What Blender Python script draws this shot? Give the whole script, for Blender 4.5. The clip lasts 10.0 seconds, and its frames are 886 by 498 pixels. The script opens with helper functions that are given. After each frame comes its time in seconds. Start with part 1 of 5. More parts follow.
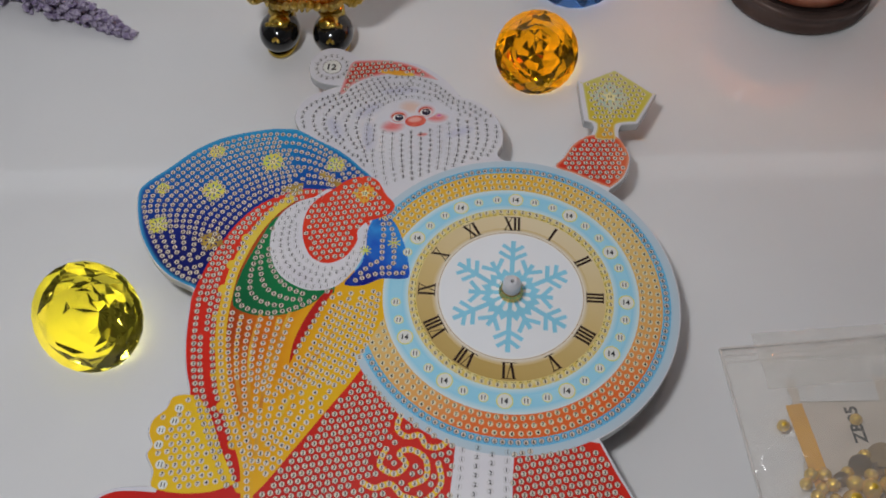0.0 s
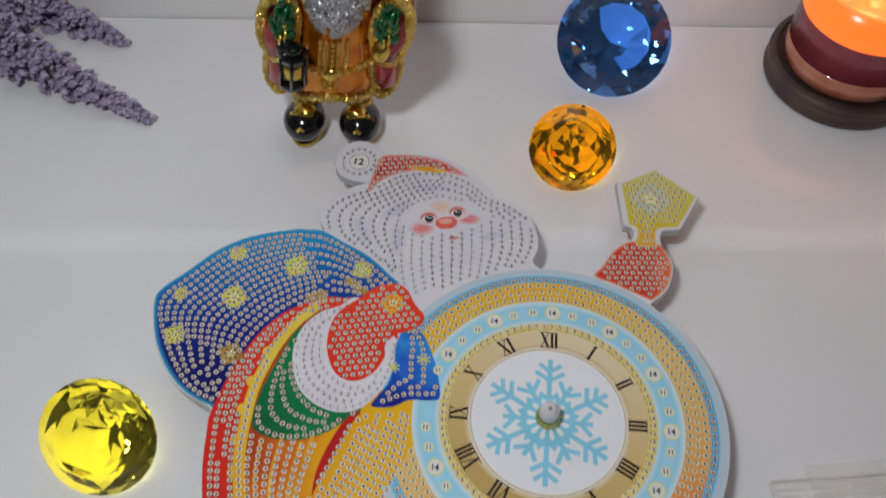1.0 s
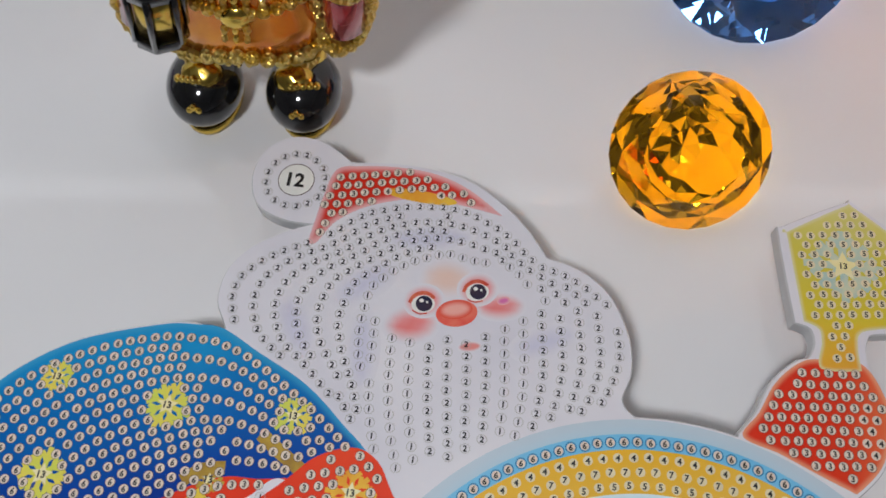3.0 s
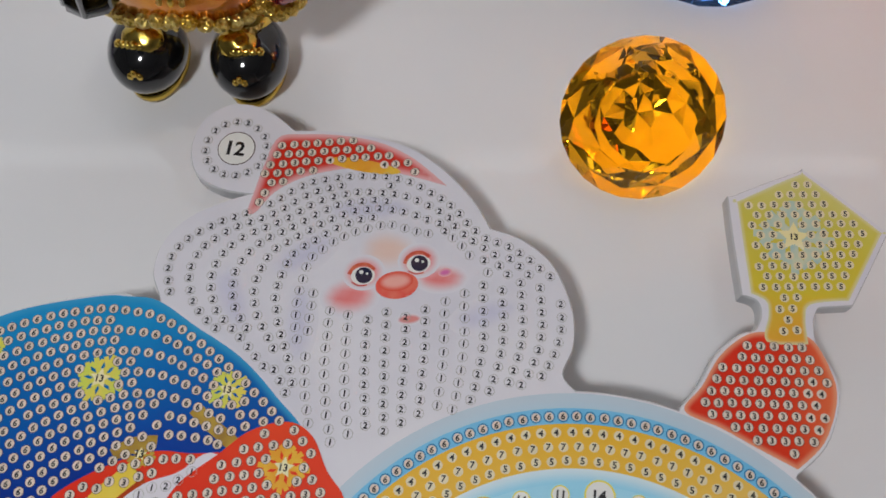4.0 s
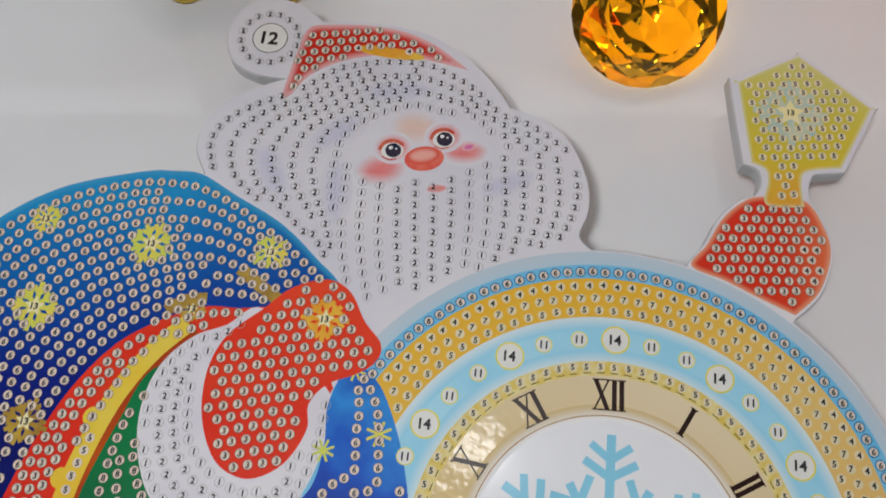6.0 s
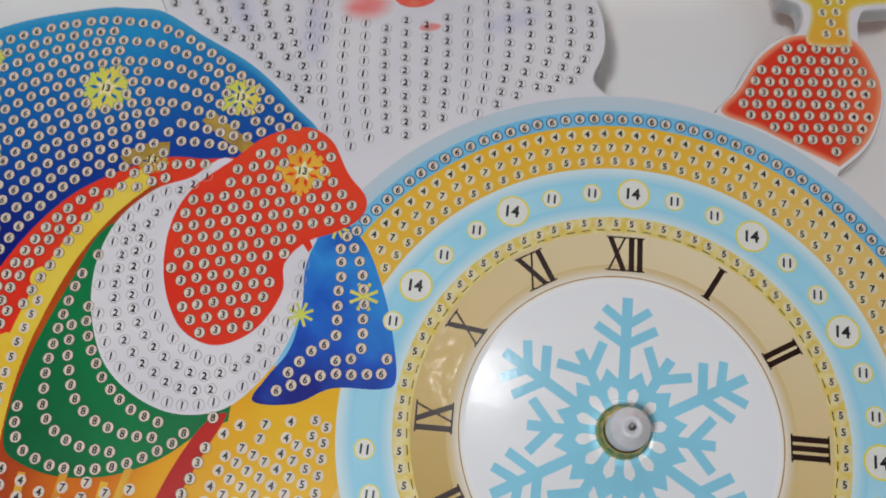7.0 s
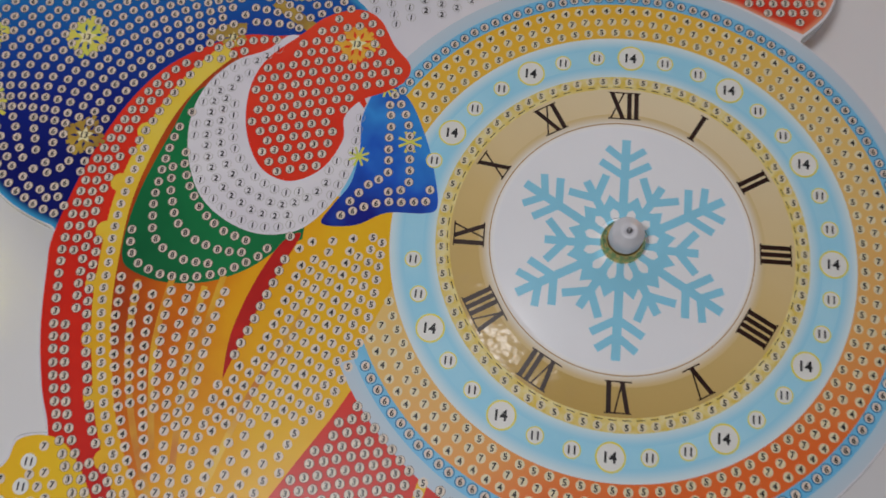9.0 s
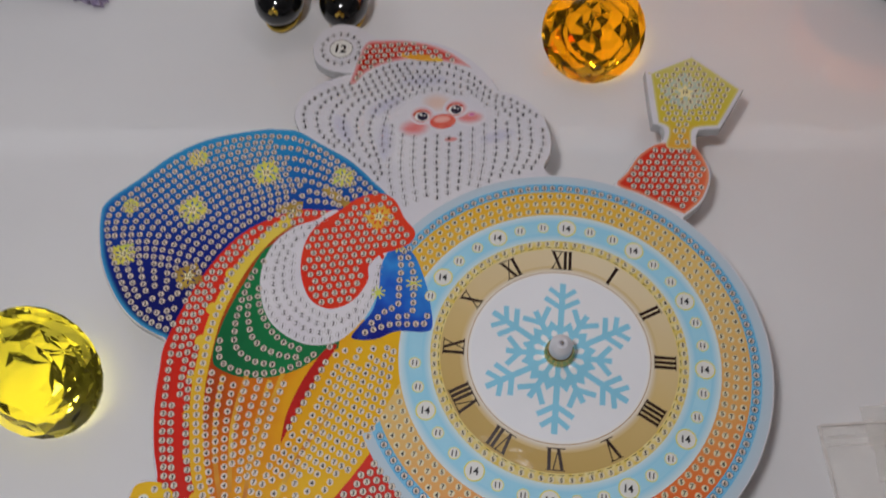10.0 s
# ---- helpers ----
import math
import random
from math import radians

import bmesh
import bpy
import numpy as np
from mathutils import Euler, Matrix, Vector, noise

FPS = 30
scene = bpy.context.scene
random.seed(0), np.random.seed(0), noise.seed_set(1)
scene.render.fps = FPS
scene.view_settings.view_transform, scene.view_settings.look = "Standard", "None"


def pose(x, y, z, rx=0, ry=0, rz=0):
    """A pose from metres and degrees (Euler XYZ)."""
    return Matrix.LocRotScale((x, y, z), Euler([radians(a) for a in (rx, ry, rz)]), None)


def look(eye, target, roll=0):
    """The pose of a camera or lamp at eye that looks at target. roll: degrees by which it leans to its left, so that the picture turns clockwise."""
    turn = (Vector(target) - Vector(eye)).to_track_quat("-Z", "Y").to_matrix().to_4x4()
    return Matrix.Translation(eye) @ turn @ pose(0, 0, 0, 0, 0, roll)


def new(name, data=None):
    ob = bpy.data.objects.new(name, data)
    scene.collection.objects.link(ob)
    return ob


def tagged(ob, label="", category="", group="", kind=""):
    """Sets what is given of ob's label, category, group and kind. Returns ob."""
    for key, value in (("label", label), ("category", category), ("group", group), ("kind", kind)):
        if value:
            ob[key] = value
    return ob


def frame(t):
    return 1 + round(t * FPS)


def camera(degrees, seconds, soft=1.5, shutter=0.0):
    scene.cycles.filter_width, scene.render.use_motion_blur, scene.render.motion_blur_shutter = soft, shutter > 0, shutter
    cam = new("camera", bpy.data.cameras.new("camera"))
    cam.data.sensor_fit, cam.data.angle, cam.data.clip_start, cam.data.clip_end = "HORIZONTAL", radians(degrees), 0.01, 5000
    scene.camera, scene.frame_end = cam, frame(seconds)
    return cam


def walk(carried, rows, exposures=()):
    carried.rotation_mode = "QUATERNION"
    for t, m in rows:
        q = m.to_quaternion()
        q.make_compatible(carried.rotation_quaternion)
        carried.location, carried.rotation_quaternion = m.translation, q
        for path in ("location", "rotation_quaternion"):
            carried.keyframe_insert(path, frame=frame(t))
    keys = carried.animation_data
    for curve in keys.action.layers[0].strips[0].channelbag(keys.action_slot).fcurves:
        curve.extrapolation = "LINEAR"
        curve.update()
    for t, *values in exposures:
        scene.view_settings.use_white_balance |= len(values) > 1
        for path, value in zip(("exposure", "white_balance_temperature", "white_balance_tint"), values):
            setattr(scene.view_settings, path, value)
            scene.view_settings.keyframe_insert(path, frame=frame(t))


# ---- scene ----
cam = camera(54.0, 10.0, soft=1.7, shutter=0.3)
PATH = [
    (0, (-0.012, -0.184, 0.323), (-0.11, 0.882, -1.366), -0.1),
    (0.5, (-0.019, -0.171, 0.326), (-0.121, 0.919, -1.348), 0.3),
    (1, (-0.027, -0.142, 0.326), (-0.147, 0.972, -1.331), 0.1),
    (1.5, (-0.031, -0.098, 0.306), (-0.181, 1.045, -1.328), -0.5),
    (2, (-0.038, -0.037, 0.255), (-0.176, 1.029, -1.431), -0.3),
    (2.5, (-0.046, 0.001, 0.213), (-0.16, 0.911, -1.564), 0.1),
    (2.7, (-0.046, 0.011, 0.203), (-0.155, 0.888, -1.591), 0.0),
    (4, (-0.03, 0.021, 0.194), (-0.133, 0.794, -1.648), -0.5),
    (4.5, (-0.028, 0.015, 0.195), (-0.122, 0.773, -1.654), -0.3),
    (5, (-0.029, 0.006, 0.198), (-0.117, 0.757, -1.654), -0.1),
    (6.3, (-0.036, -0.021, 0.199), (-0.107, 0.709, -1.663), 0.8),
    (6.5, (-0.035, -0.027, 0.19), (-0.108, 0.712, -1.668), 0.8),
    (7, (-0.031, -0.02, 0.169), (-0.109, 0.576, -1.739), -1.0),
    (7.5, (-0.032, -0.019, 0.161), (-0.106, 0.541, -1.758), -1.3),
    (8, (-0.033, -0.033, 0.163), (-0.109, 0.5, -1.764), -2.2),
    (8.5, (-0.036, -0.044, 0.173), (-0.118, 0.486, -1.754), -2.9),
    (9, (-0.031, -0.064, 0.196), (-0.134, 0.509, -1.718), -4.2),
    (9.5, (-0.028, -0.094, 0.231), (-0.134, 0.686, -1.607), -1.6),
    (10, (-0.022, -0.108, 0.279), (-0.161, 0.806, -1.494), -2.1),
]
EXPOSE = [(0, -0.30, 6500, 10), (1.0, -0.18, 6400, 9), (1.5, -0.10, 6300, 8), (2.0, 0.03, 6250, 8), (2.5, 0.11, 6300, 9), (4.0, -0.03, 6450, 10), (4.5, -0.08, 6450, 10),
          (5.0, -0.03, 6500, 10), (6.5, 0.0, 6500, 9), (7.5, -0.02, 6500, 9), (8.0, -0.15, 6550, 10), (8.5, -0.27, 6600, 12), (9.0, -0.34, 6600, 13), (9.5, -0.40, 6600, 14), (10.0, -0.35, 6600, 14)]
walk(cam, [(t, look(eye, target, roll)) for t, eye, target, roll in PATH], EXPOSE)

from mathutils.geometry import delaunay_2d_cdt

# ---------------------------------------------------------------- light
TABLE = -0.020          # height of the table; the clock's printed face is z = 0
world = bpy.data.worlds.new("room_light")
world.use_nodes = True
scene.world = world
bg = world.node_tree.nodes["Background"]
bg.inputs[0].default_value = (0.93, 0.96, 1.0, 1)
bg.inputs[1].default_value = 0.05

def lamp(name, kind, place, target, energy, colour, size):
    data = bpy.data.lights.new(name, kind)
    data.energy, data.color = energy, colour
    if kind == "AREA":
        data.shape, data.size, data.size_y = "RECTANGLE", size[0], size[1]
    else:
        data.shadow_soft_size = size
    ob = new(name, data)
    ob.matrix_basis = look(place, target)
    return ob

torch = lamp("torch_lamp", "POINT", (-0.14, -0.115, 0.47), (0, 0, 0), 5.0, (0.97, 0.98, 1.0), 0.032)
room_lamp = lamp("ceiling_lamp", "AREA", (0.0, 0.26, 1.55), (0.0, 0.05, 0.0), 1.1, (0.97, 0.98, 1.0), (0.055, 0.035))
flame = lamp("candle_flame_light", "POINT", (0.154, 0.2305, 0.060), (0, 0, 0), 0.05, (1.0, 0.36, 0.12), 0.008)

# ---------------------------------------------------------------- materials
def material(name, colour, rough=0.5, metal=0.0, vary=0.0, scale=40.0, bump=0.0, bump_scale=300.0, second=None,
             coat=0.0, spec=0.5, trans=0.0, ior=1.45, emit=None, emit_strength=0.0):
    m = bpy.data.materials.new(name)
    m.use_nodes = True
    nt = m.node_tree
    b = nt.nodes["Principled BSDF"]
    b.inputs["Base Color"].default_value = (*colour, 1)
    b.inputs["Roughness"].default_value = rough
    b.inputs["Metallic"].default_value = metal
    b.inputs["Specular IOR Level"].default_value = spec
    b.inputs["Coat Weight"].default_value = coat
    b.inputs["Coat Roughness"].default_value = 0.08
    b.inputs["Transmission Weight"].default_value = trans
    b.inputs["IOR"].default_value = ior
    if emit:
        b.inputs["Emission Color"].default_value = (*emit, 1)
        b.inputs["Emission Strength"].default_value = emit_strength
    geo = nt.nodes.new("ShaderNodeNewGeometry")
    if vary or second:
        n = nt.nodes.new("ShaderNodeTexNoise")
        n.inputs["Scale"].default_value = scale
        n.inputs["Detail"].default_value = 6
        nt.links.new(geo.outputs["Position"], n.inputs["Vector"])
        mix = nt.nodes.new("ShaderNodeMix")
        mix.data_type = "RGBA"
        other = second or tuple(max(0.0, c * (1 - vary)) for c in colour)
        mix.inputs["A"].default_value = (*colour, 1)
        mix.inputs["B"].default_value = (*other, 1)
        ramp = nt.nodes.new("ShaderNodeMapRange")
        ramp.inputs["From Min"].default_value, ramp.inputs["From Max"].default_value = 0.35, 0.65
        nt.links.new(n.outputs["Fac"], ramp.inputs["Value"])
        nt.links.new(ramp.outputs["Result"], mix.inputs["Factor"])
        nt.links.new(mix.outputs["Result"], b.inputs["Base Color"])
    if bump:
        n2 = nt.nodes.new("ShaderNodeTexNoise")
        n2.inputs["Scale"].default_value = bump_scale
        n2.inputs["Detail"].default_value = 4
        nt.links.new(geo.outputs["Position"], n2.inputs["Vector"])
        bp = nt.nodes.new("ShaderNodeBump")
        bp.inputs["Strength"].default_value = bump
        bp.inputs["Distance"].default_value = 0.002
        nt.links.new(n2.outputs["Fac"], bp.inputs["Height"])
        nt.links.new(bp.outputs["Normal"], b.inputs["Normal"])
    return m


def printed(name, stops, axis, spread, wobble=0.35, scale=45.0, pale=None):
    """Glossy print whose ink blends through the colours along an axis of the board."""
    m = bpy.data.materials.new(name)
    m.use_nodes = True
    nt = m.node_tree
    b = nt.nodes["Principled BSDF"]
    b.inputs["Roughness"].default_value = 0.32
    b.inputs["Specular IOR Level"].default_value = 0.22
    geo = nt.nodes.new("ShaderNodeNewGeometry")
    dot = nt.nodes.new("ShaderNodeVectorMath")
    dot.operation = "DOT_PRODUCT"
    dot.inputs[1].default_value = axis
    nt.links.new(geo.outputs["Position"], dot.inputs[0])
    mr = nt.nodes.new("ShaderNodeMapRange")
    mr.inputs["From Min"].default_value, mr.inputs["From Max"].default_value = spread
    nt.links.new(dot.outputs["Value"], mr.inputs["Value"])
    n = nt.nodes.new("ShaderNodeTexNoise")
    n.inputs["Scale"].default_value = scale
    n.inputs["Detail"].default_value = 3
    nt.links.new(geo.outputs["Position"], n.inputs["Vector"])
    sub = nt.nodes.new("ShaderNodeMath")
    sub.operation = "MULTIPLY_ADD"
    sub.inputs[1].default_value, sub.inputs[2].default_value = wobble, -wobble / 2
    nt.links.new(n.outputs["Fac"], sub.inputs[0])
    add = nt.nodes.new("ShaderNodeMath")
    add.operation = "ADD"
    nt.links.new(mr.outputs["Result"], add.inputs[0])
    nt.links.new(sub.outputs["Value"], add.inputs[1])
    cr = nt.nodes.new("ShaderNodeValToRGB")
    while len(cr.color_ramp.elements) < len(stops):
        cr.color_ramp.elements.new(0.5)
    for i, c in enumerate(stops):
        cr.color_ramp.elements[i].position = i / (len(stops) - 1)
        cr.color_ramp.elements[i].color = (*c, 1)
    nt.links.new(add.outputs["Value"], cr.inputs["Fac"])
    if pale:
        at = nt.nodes.new("ShaderNodeAttribute")
        at.attribute_name = "fade"
        sm = nt.nodes.new("ShaderNodeMapRange")
        sm.interpolation_type = "SMOOTHSTEP"
        nt.links.new(at.outputs["Fac"], sm.inputs["Value"])
        mx = nt.nodes.new("ShaderNodeMix")
        mx.data_type = "RGBA"
        mx.inputs["A"].default_value = (*pale, 1)
        nt.links.new(sm.outputs["Result"], mx.inputs["Factor"])
        nt.links.new(cr.outputs["Color"], mx.inputs["B"])
        nt.links.new(mx.outputs["Result"], b.inputs["Base Color"])
    else:
        nt.links.new(cr.outputs["Color"], b.inputs["Base Color"])
    return m


def stars_material(name, colour, second, cells):
    """Metal glitter: each grain is tipped its own way."""
    m = material(name, colour, rough=0.28, metal=1.0, second=second, scale=260)
    nt = m.node_tree
    b = nt.nodes["Principled BSDF"]
    geo = nt.nodes.new("ShaderNodeNewGeometry")
    v = nt.nodes.new("ShaderNodeTexVoronoi")
    v.inputs["Scale"].default_value = cells
    nt.links.new(geo.outputs["Position"], v.inputs["Vector"])
    bp = nt.nodes.new("ShaderNodeBump")
    bp.inputs["Strength"].default_value, bp.inputs["Distance"].default_value = 1.0, 0.0012
    nt.links.new(v.outputs["Distance"], bp.inputs["Height"])
    nt.links.new(bp.outputs["Normal"], b.inputs["Normal"])
    return m


M_TABLE = material("white_gloss", (0.80, 0.795, 0.805), rough=0.045, vary=0.05, scale=9, bump=0.006, bump_scale=30, spec=0.55)
M_WALL = material("white_panel", (0.88, 0.875, 0.87), rough=0.3, vary=0.05, scale=7, bump=0.02, bump_scale=40)
M_EDGE = material("clear_white_acrylic", (0.62, 0.62, 0.63), rough=0.14, vary=0.08, scale=90, spec=0.6)
M_BOARD = material("print_white", (0.75, 0.735, 0.77), rough=0.32, spec=0.3, second=(0.67, 0.655, 0.72), scale=28)
M_RED = printed("print_red", [(0.58, 0.014, 0.01), (0.76, 0.032, 0.012), (0.84, 0.075, 0.02)], (0.3, 1, 0), (-0.12, 0.08), 0.7, 60)
M_ORANGE_RED = printed("print_orange_red", [(0.80, 0.16, 0.06), (0.72, 0.045, 0.015), (0.72, 0.035, 0.012)], (-1, 0, 0), (-0.052, -0.030), 0.3, 45, (0.80, 0.32, 0.18))
M_HATRED = printed("print_hat_red", [(0.60, 0.02, 0.012), (0.74, 0.04, 0.015)], (0.3, 1, 0), (0.05, 0.14), 0.6, 60, (0.78, 0.42, 0.42))
M_BLUE = printed("print_blue", [(0.002, 0.006, 0.13), (0.002, 0.014, 0.21), (0.002, 0.058, 0.34), (0.003, 0.15, 0.47), (0.010, 0.28, 0.60)], (-0.22, 1, 0), (0.040, 0.101), 0.3, 38, (0.04, 0.32, 0.58))
M_TAIL = printed("print_blue_tail", [(0.005, 0.01, 0.22), (0.01, 0.10, 0.55), (0.03, 0.27, 0.72), (0.008, 0.06, 0.45)], (0.5, 1, 0), (-0.03, 0.012), 0.9, 70)
M_GREEN = printed("print_green", [(0.002, 0.10, 0.035), (0.005, 0.20, 0.06), (0.004, 0.13, 0.04)], (0.6, 0.4, 0), (-0.08, -0.04), 0.6, 50)
M_FAN = printed("print_fan", [(0.42, 0.05, 0.006), (0.66, 0.15, 0.005), (0.80, 0.36, 0.006), (0.83, 0.47, 0.010)], (0.9, -0.2, 0), (-0.100, -0.058), 0.65, 55)
M_YELLOW = printed("print_yellow", [(0.80, 0.42, 0.015), (0.82, 0.60, 0.06), (0.82, 0.66, 0.12)], (0.4, 1, 0), (-0.1, 0.05), 0.8, 90)
M_COLLAR = printed("print_collar", [(0.80, 0.26, 0.02), (0.83, 0.46, 0.02), (0.84, 0.54, 0.02)], (0.9, -0.3, 0), (-0.125, -0.085), 0.4, 60)
M_DARKRED = material("print_dark_red", (0.56, 0.016, 0.010), rough=0.32, spec=0.25, second=(0.40, 0.010, 0.010), scale=80)
M_CUFF = material("print_cuff", (0.72, 0.69, 0.75), rough=0.3, second=(0.79, 0.77, 0.80), scale=60)
M_RING = printed("print_ring", [(0.82, 0.15, 0.03), (0.80, 0.40, 0.12), (0.78, 0.52, 0.18), (0.80, 0.56, 0.18), (0.82, 0.50, 0.07), (0.83, 0.46, 0.02)], (-0.45, 1, 0), (-0.062, 0.074), 0.2, 25)
M_SKY = material("print_sky", (0.30, 0.66, 0.85), rough=0.32, spec=0.25, second=(0.40, 0.72, 0.87), scale=60)
M_RIM = material("print_rim_blue", (0.15, 0.50, 0.77), rough=0.32, spec=0.25, second=(0.22, 0.57, 0.80), scale=90)
M_PALE = material("print_pale_yellow", (0.86, 0.76, 0.34), rough=0.3, second=(0.86, 0.80, 0.52), scale=140)
M_GOLDBAND = printed("print_gold_band", [(0.52, 0.35, 0.11), (0.68, 0.50, 0.22), (0.80, 0.68, 0.46)], (0.35, 1, 0), (-0.045, 0.045), 0.25, 30)
nt_band = M_GOLDBAND.node_tree
b_band = nt_band.nodes["Principled BSDF"]
b_band.inputs["Roughness"].default_value = 0.13
n_band = nt_band.nodes.new("ShaderNodeTexNoise")
n_band.inputs["Scale"].default_value, n_band.inputs["Detail"].default_value = 110, 3
g_band = nt_band.nodes.new("ShaderNodeNewGeometry")
nt_band.links.new(g_band.outputs["Position"], n_band.inputs["Vector"])
p_band = nt_band.nodes.new("ShaderNodeBump")
p_band.inputs["Strength"].default_value, p_band.inputs["Distance"].default_value = 0.12, 0.002
nt_band.links.new(n_band.outputs["Fac"], p_band.inputs["Height"])
nt_band.links.new(p_band.outputs["Normal"], b_band.inputs["Normal"])
M_GOLDLINE = material("print_gold_line", (0.42, 0.22, 0.03), rough=0.3)
M_DIAL = material("print_dial_white", (0.86, 0.87, 0.90), rough=0.16, vary=0.03, scale=40, bump=0.03, bump_scale=110)
M_ICE = material("print_ice_blue", (0.28, 0.66, 0.85), rough=0.14, vary=0.06, scale=70, bump=0.03, bump_scale=160)
M_BROWN = material("print_brown", (0.035, 0.014, 0.010), rough=0.25, vary=0.3, scale=300)
M_BLACK = material("print_black", (0.012, 0.012, 0.014), rough=0.35)
M_DOT = material("print_dot", (0.79, 0.68, 0.57), rough=0.35, spec=0.25, vary=0.12, scale=200)
M_CREAM = material("print_cream_dot", (0.80, 0.70, 0.46), rough=0.35, vary=0.1, scale=200)
M_WHITEDOT = material("print_white_dot", (0.80, 0.80, 0.76), rough=0.3, vary=0.05, scale=200)
M_DOTRING = material("print_dot_ring", (0.10, 0.055, 0.045), rough=0.35, spec=0.25)
M_FAINT = material("print_faint_ring", (0.42, 0.41, 0.36), rough=0.35, spec=0.25)
M_BLUERING = material("print_blue_ring", (0.01, 0.17, 0.40), rough=0.35)
M_LEMON = material("print_lemon", (0.82, 0.72, 0.10), rough=0.35)
M_STAR = material("print_star", (0.80, 0.66, 0.10), rough=0.3, second=(0.62, 0.70, 0.10), scale=130)
M_STARRED = material("print_star_orange", (0.82, 0.36, 0.02), rough=0.3, second=(0.85, 0.55, 0.05), scale=150)
M_STARDARK = material("print_star_dark", (0.35, 0.20, 0.03), rough=0.3, second=(0.62, 0.42, 0.05), scale=150)
M_LANTERN = printed("print_lantern", [(0.80, 0.36, 0.04), (0.68, 0.54, 0.04), (0.64, 0.56, 0.08), (0.66, 0.62, 0.22)], (0, 1, 0), (0.088, 0.134), 0.5, 60, (0.68, 0.64, 0.34))
M_NOSE = material("print_nose", (0.78, 0.08, 0.05), rough=0.3, second=(0.80, 0.22, 0.14), scale=150)
M_BRASS = material("brass", (0.80, 0.58, 0.20), rough=0.2, metal=1.0, vary=0.2, scale=400)
M_CAP = material("milky_plastic", (0.72, 0.72, 0.76), rough=0.3, vary=0.1, scale=300, coat=0.4)
M_STEEL = material("steel_pin", (0.4, 0.4, 0.42), rough=0.25, metal=1.0)
M_CLEAR = material("clear_plastic", (1, 1, 1), rough=0.03, trans=1.0, ior=1.15)
M_BLACKPLASTIC = material("black_plastic", (0.02, 0.02, 0.02), rough=0.4, vary=0.3)


# ---------------------------------------------------------------- small tools
def part(name, bm, mat, parent=None, label=""):
    me = bpy.data.meshes.new(name)
    bm.to_mesh(me)
    bm.free()
    for m in (mat if isinstance(mat, (list, tuple)) else (mat,)):
        me.materials.append(m)
    ob = new(name, me)
    if parent:
        ob.parent = parent
    if label:
        tagged(ob, label)
    return ob


def empty(name, place=(0, 0, 0)):
    ob = new(name)
    ob.location = place
    return ob


def curve(pts, closed=True, steps=6):
    """A smooth line through the points (mm to metres); a doubled point is a corner."""
    n, out = len(pts), []
    P = [Vector((p[0], p[1], 0)) * 0.001 for p in pts]
    for i in range(n if closed else n - 1):
        if closed:
            a, b, c, d = P[i - 1], P[i], P[(i + 1) % n], P[(i + 2) % n]
        else:
            a, b, c, d = P[max(i - 1, 0)], P[i], P[i + 1], P[min(i + 2, n - 1)]
        if (c - b).length < 1e-7:
            continue
        # at a corner the tangent is cut to nothing
        tb = Vector() if (b - a).length < 1e-7 else (c - a) * 0.5
        tc = Vector() if (d - c).length < 1e-7 else (d - b) * 0.5
        for k in range(steps):
            t = k / steps
            out.append(b * (2 * t**3 - 3 * t**2 + 1) + tb * (t**3 - 2 * t**2 + t) + c * (3 * t**2 - 2 * t**3) + tc * (t**3 - t**2))
    if not closed:
        out.append(P[-1])
    return [(v.x, v.y) for v in out]


def triangles(poly, extra=()):
    """Points and upward triangles that fill a closed outline."""
    pts, n = [Vector(p) for p in poly], len(poly)
    v, e, f, *rest = delaunay_2d_cdt(pts + [Vector(p) for p in extra], [], [list(range(n))], 1, 1e-6)
    return v, f


def sheet(poly, z, feather=0.0):
    """A flat print; with a feather (mm) its ink grows in from the edge."""
    extra = []
    if feather:
        xs, ys = [p[0] for p in poly], [p[1] for p in poly]
        step = feather * 0.00045
        for i in range(int((max(xs) - min(xs)) / step)):
            for j in range(int((max(ys) - min(ys)) / step)):
                x, y = min(xs) + (i + 0.5 * (j % 2)) * step, min(ys) + j * step
                if inside(x, y, poly):
                    m = margin(x, y, poly)
                    if step * 0.6 < m < feather * 0.0016:
                        extra.append((x, y))
    v, f = triangles(poly, extra)
    bm = bmesh.new()
    fade = bm.verts.layers.float.new("fade")
    vs = []
    for p in v:
        q = bm.verts.new((p[0], p[1], z))
        q[fade] = min(1.0, margin(p[0], p[1], poly) / (feather * 0.001)) if feather else 1.0
        vs.append(q)
    for t in f:
        face = bm.faces.new([vs[i] for i in t])
        face.normal_update()
        if face.normal.z < 0:
            face.normal_flip()
    return bm


def disc_ring(r0, r1, z, n=128, cx=0.0, cy=0.0, bm=None):
    bm = bm or bmesh.new()
    if r0 <= 0:
        bm.faces.new([bm.verts.new((cx + r1 * math.cos(2 * math.pi * i / n), cy + r1 * math.sin(2 * math.pi * i / n), z)) for i in range(n)])
        return bm
    a = [[bm.verts.new((cx + r * math.cos(2 * math.pi * i / n), cy + r * math.sin(2 * math.pi * i / n), z)) for i in range(n)] for r in (r0, r1)]
    for i in range(n):
        j = (i + 1) % n
        bm.faces.new((a[0][i], a[1][i], a[1][j], a[0][j]))
    return bm


def inside(x, y, poly):
    hit, j = False, len(poly) - 1
    for i in range(len(poly)):
        (xi, yi), (xj, yj) = poly[i], poly[j]
        if (yi > y) != (yj > y) and x < (xj - xi) * (y - yi) / (yj - yi) + xi:
            hit = not hit
        j = i
    return hit


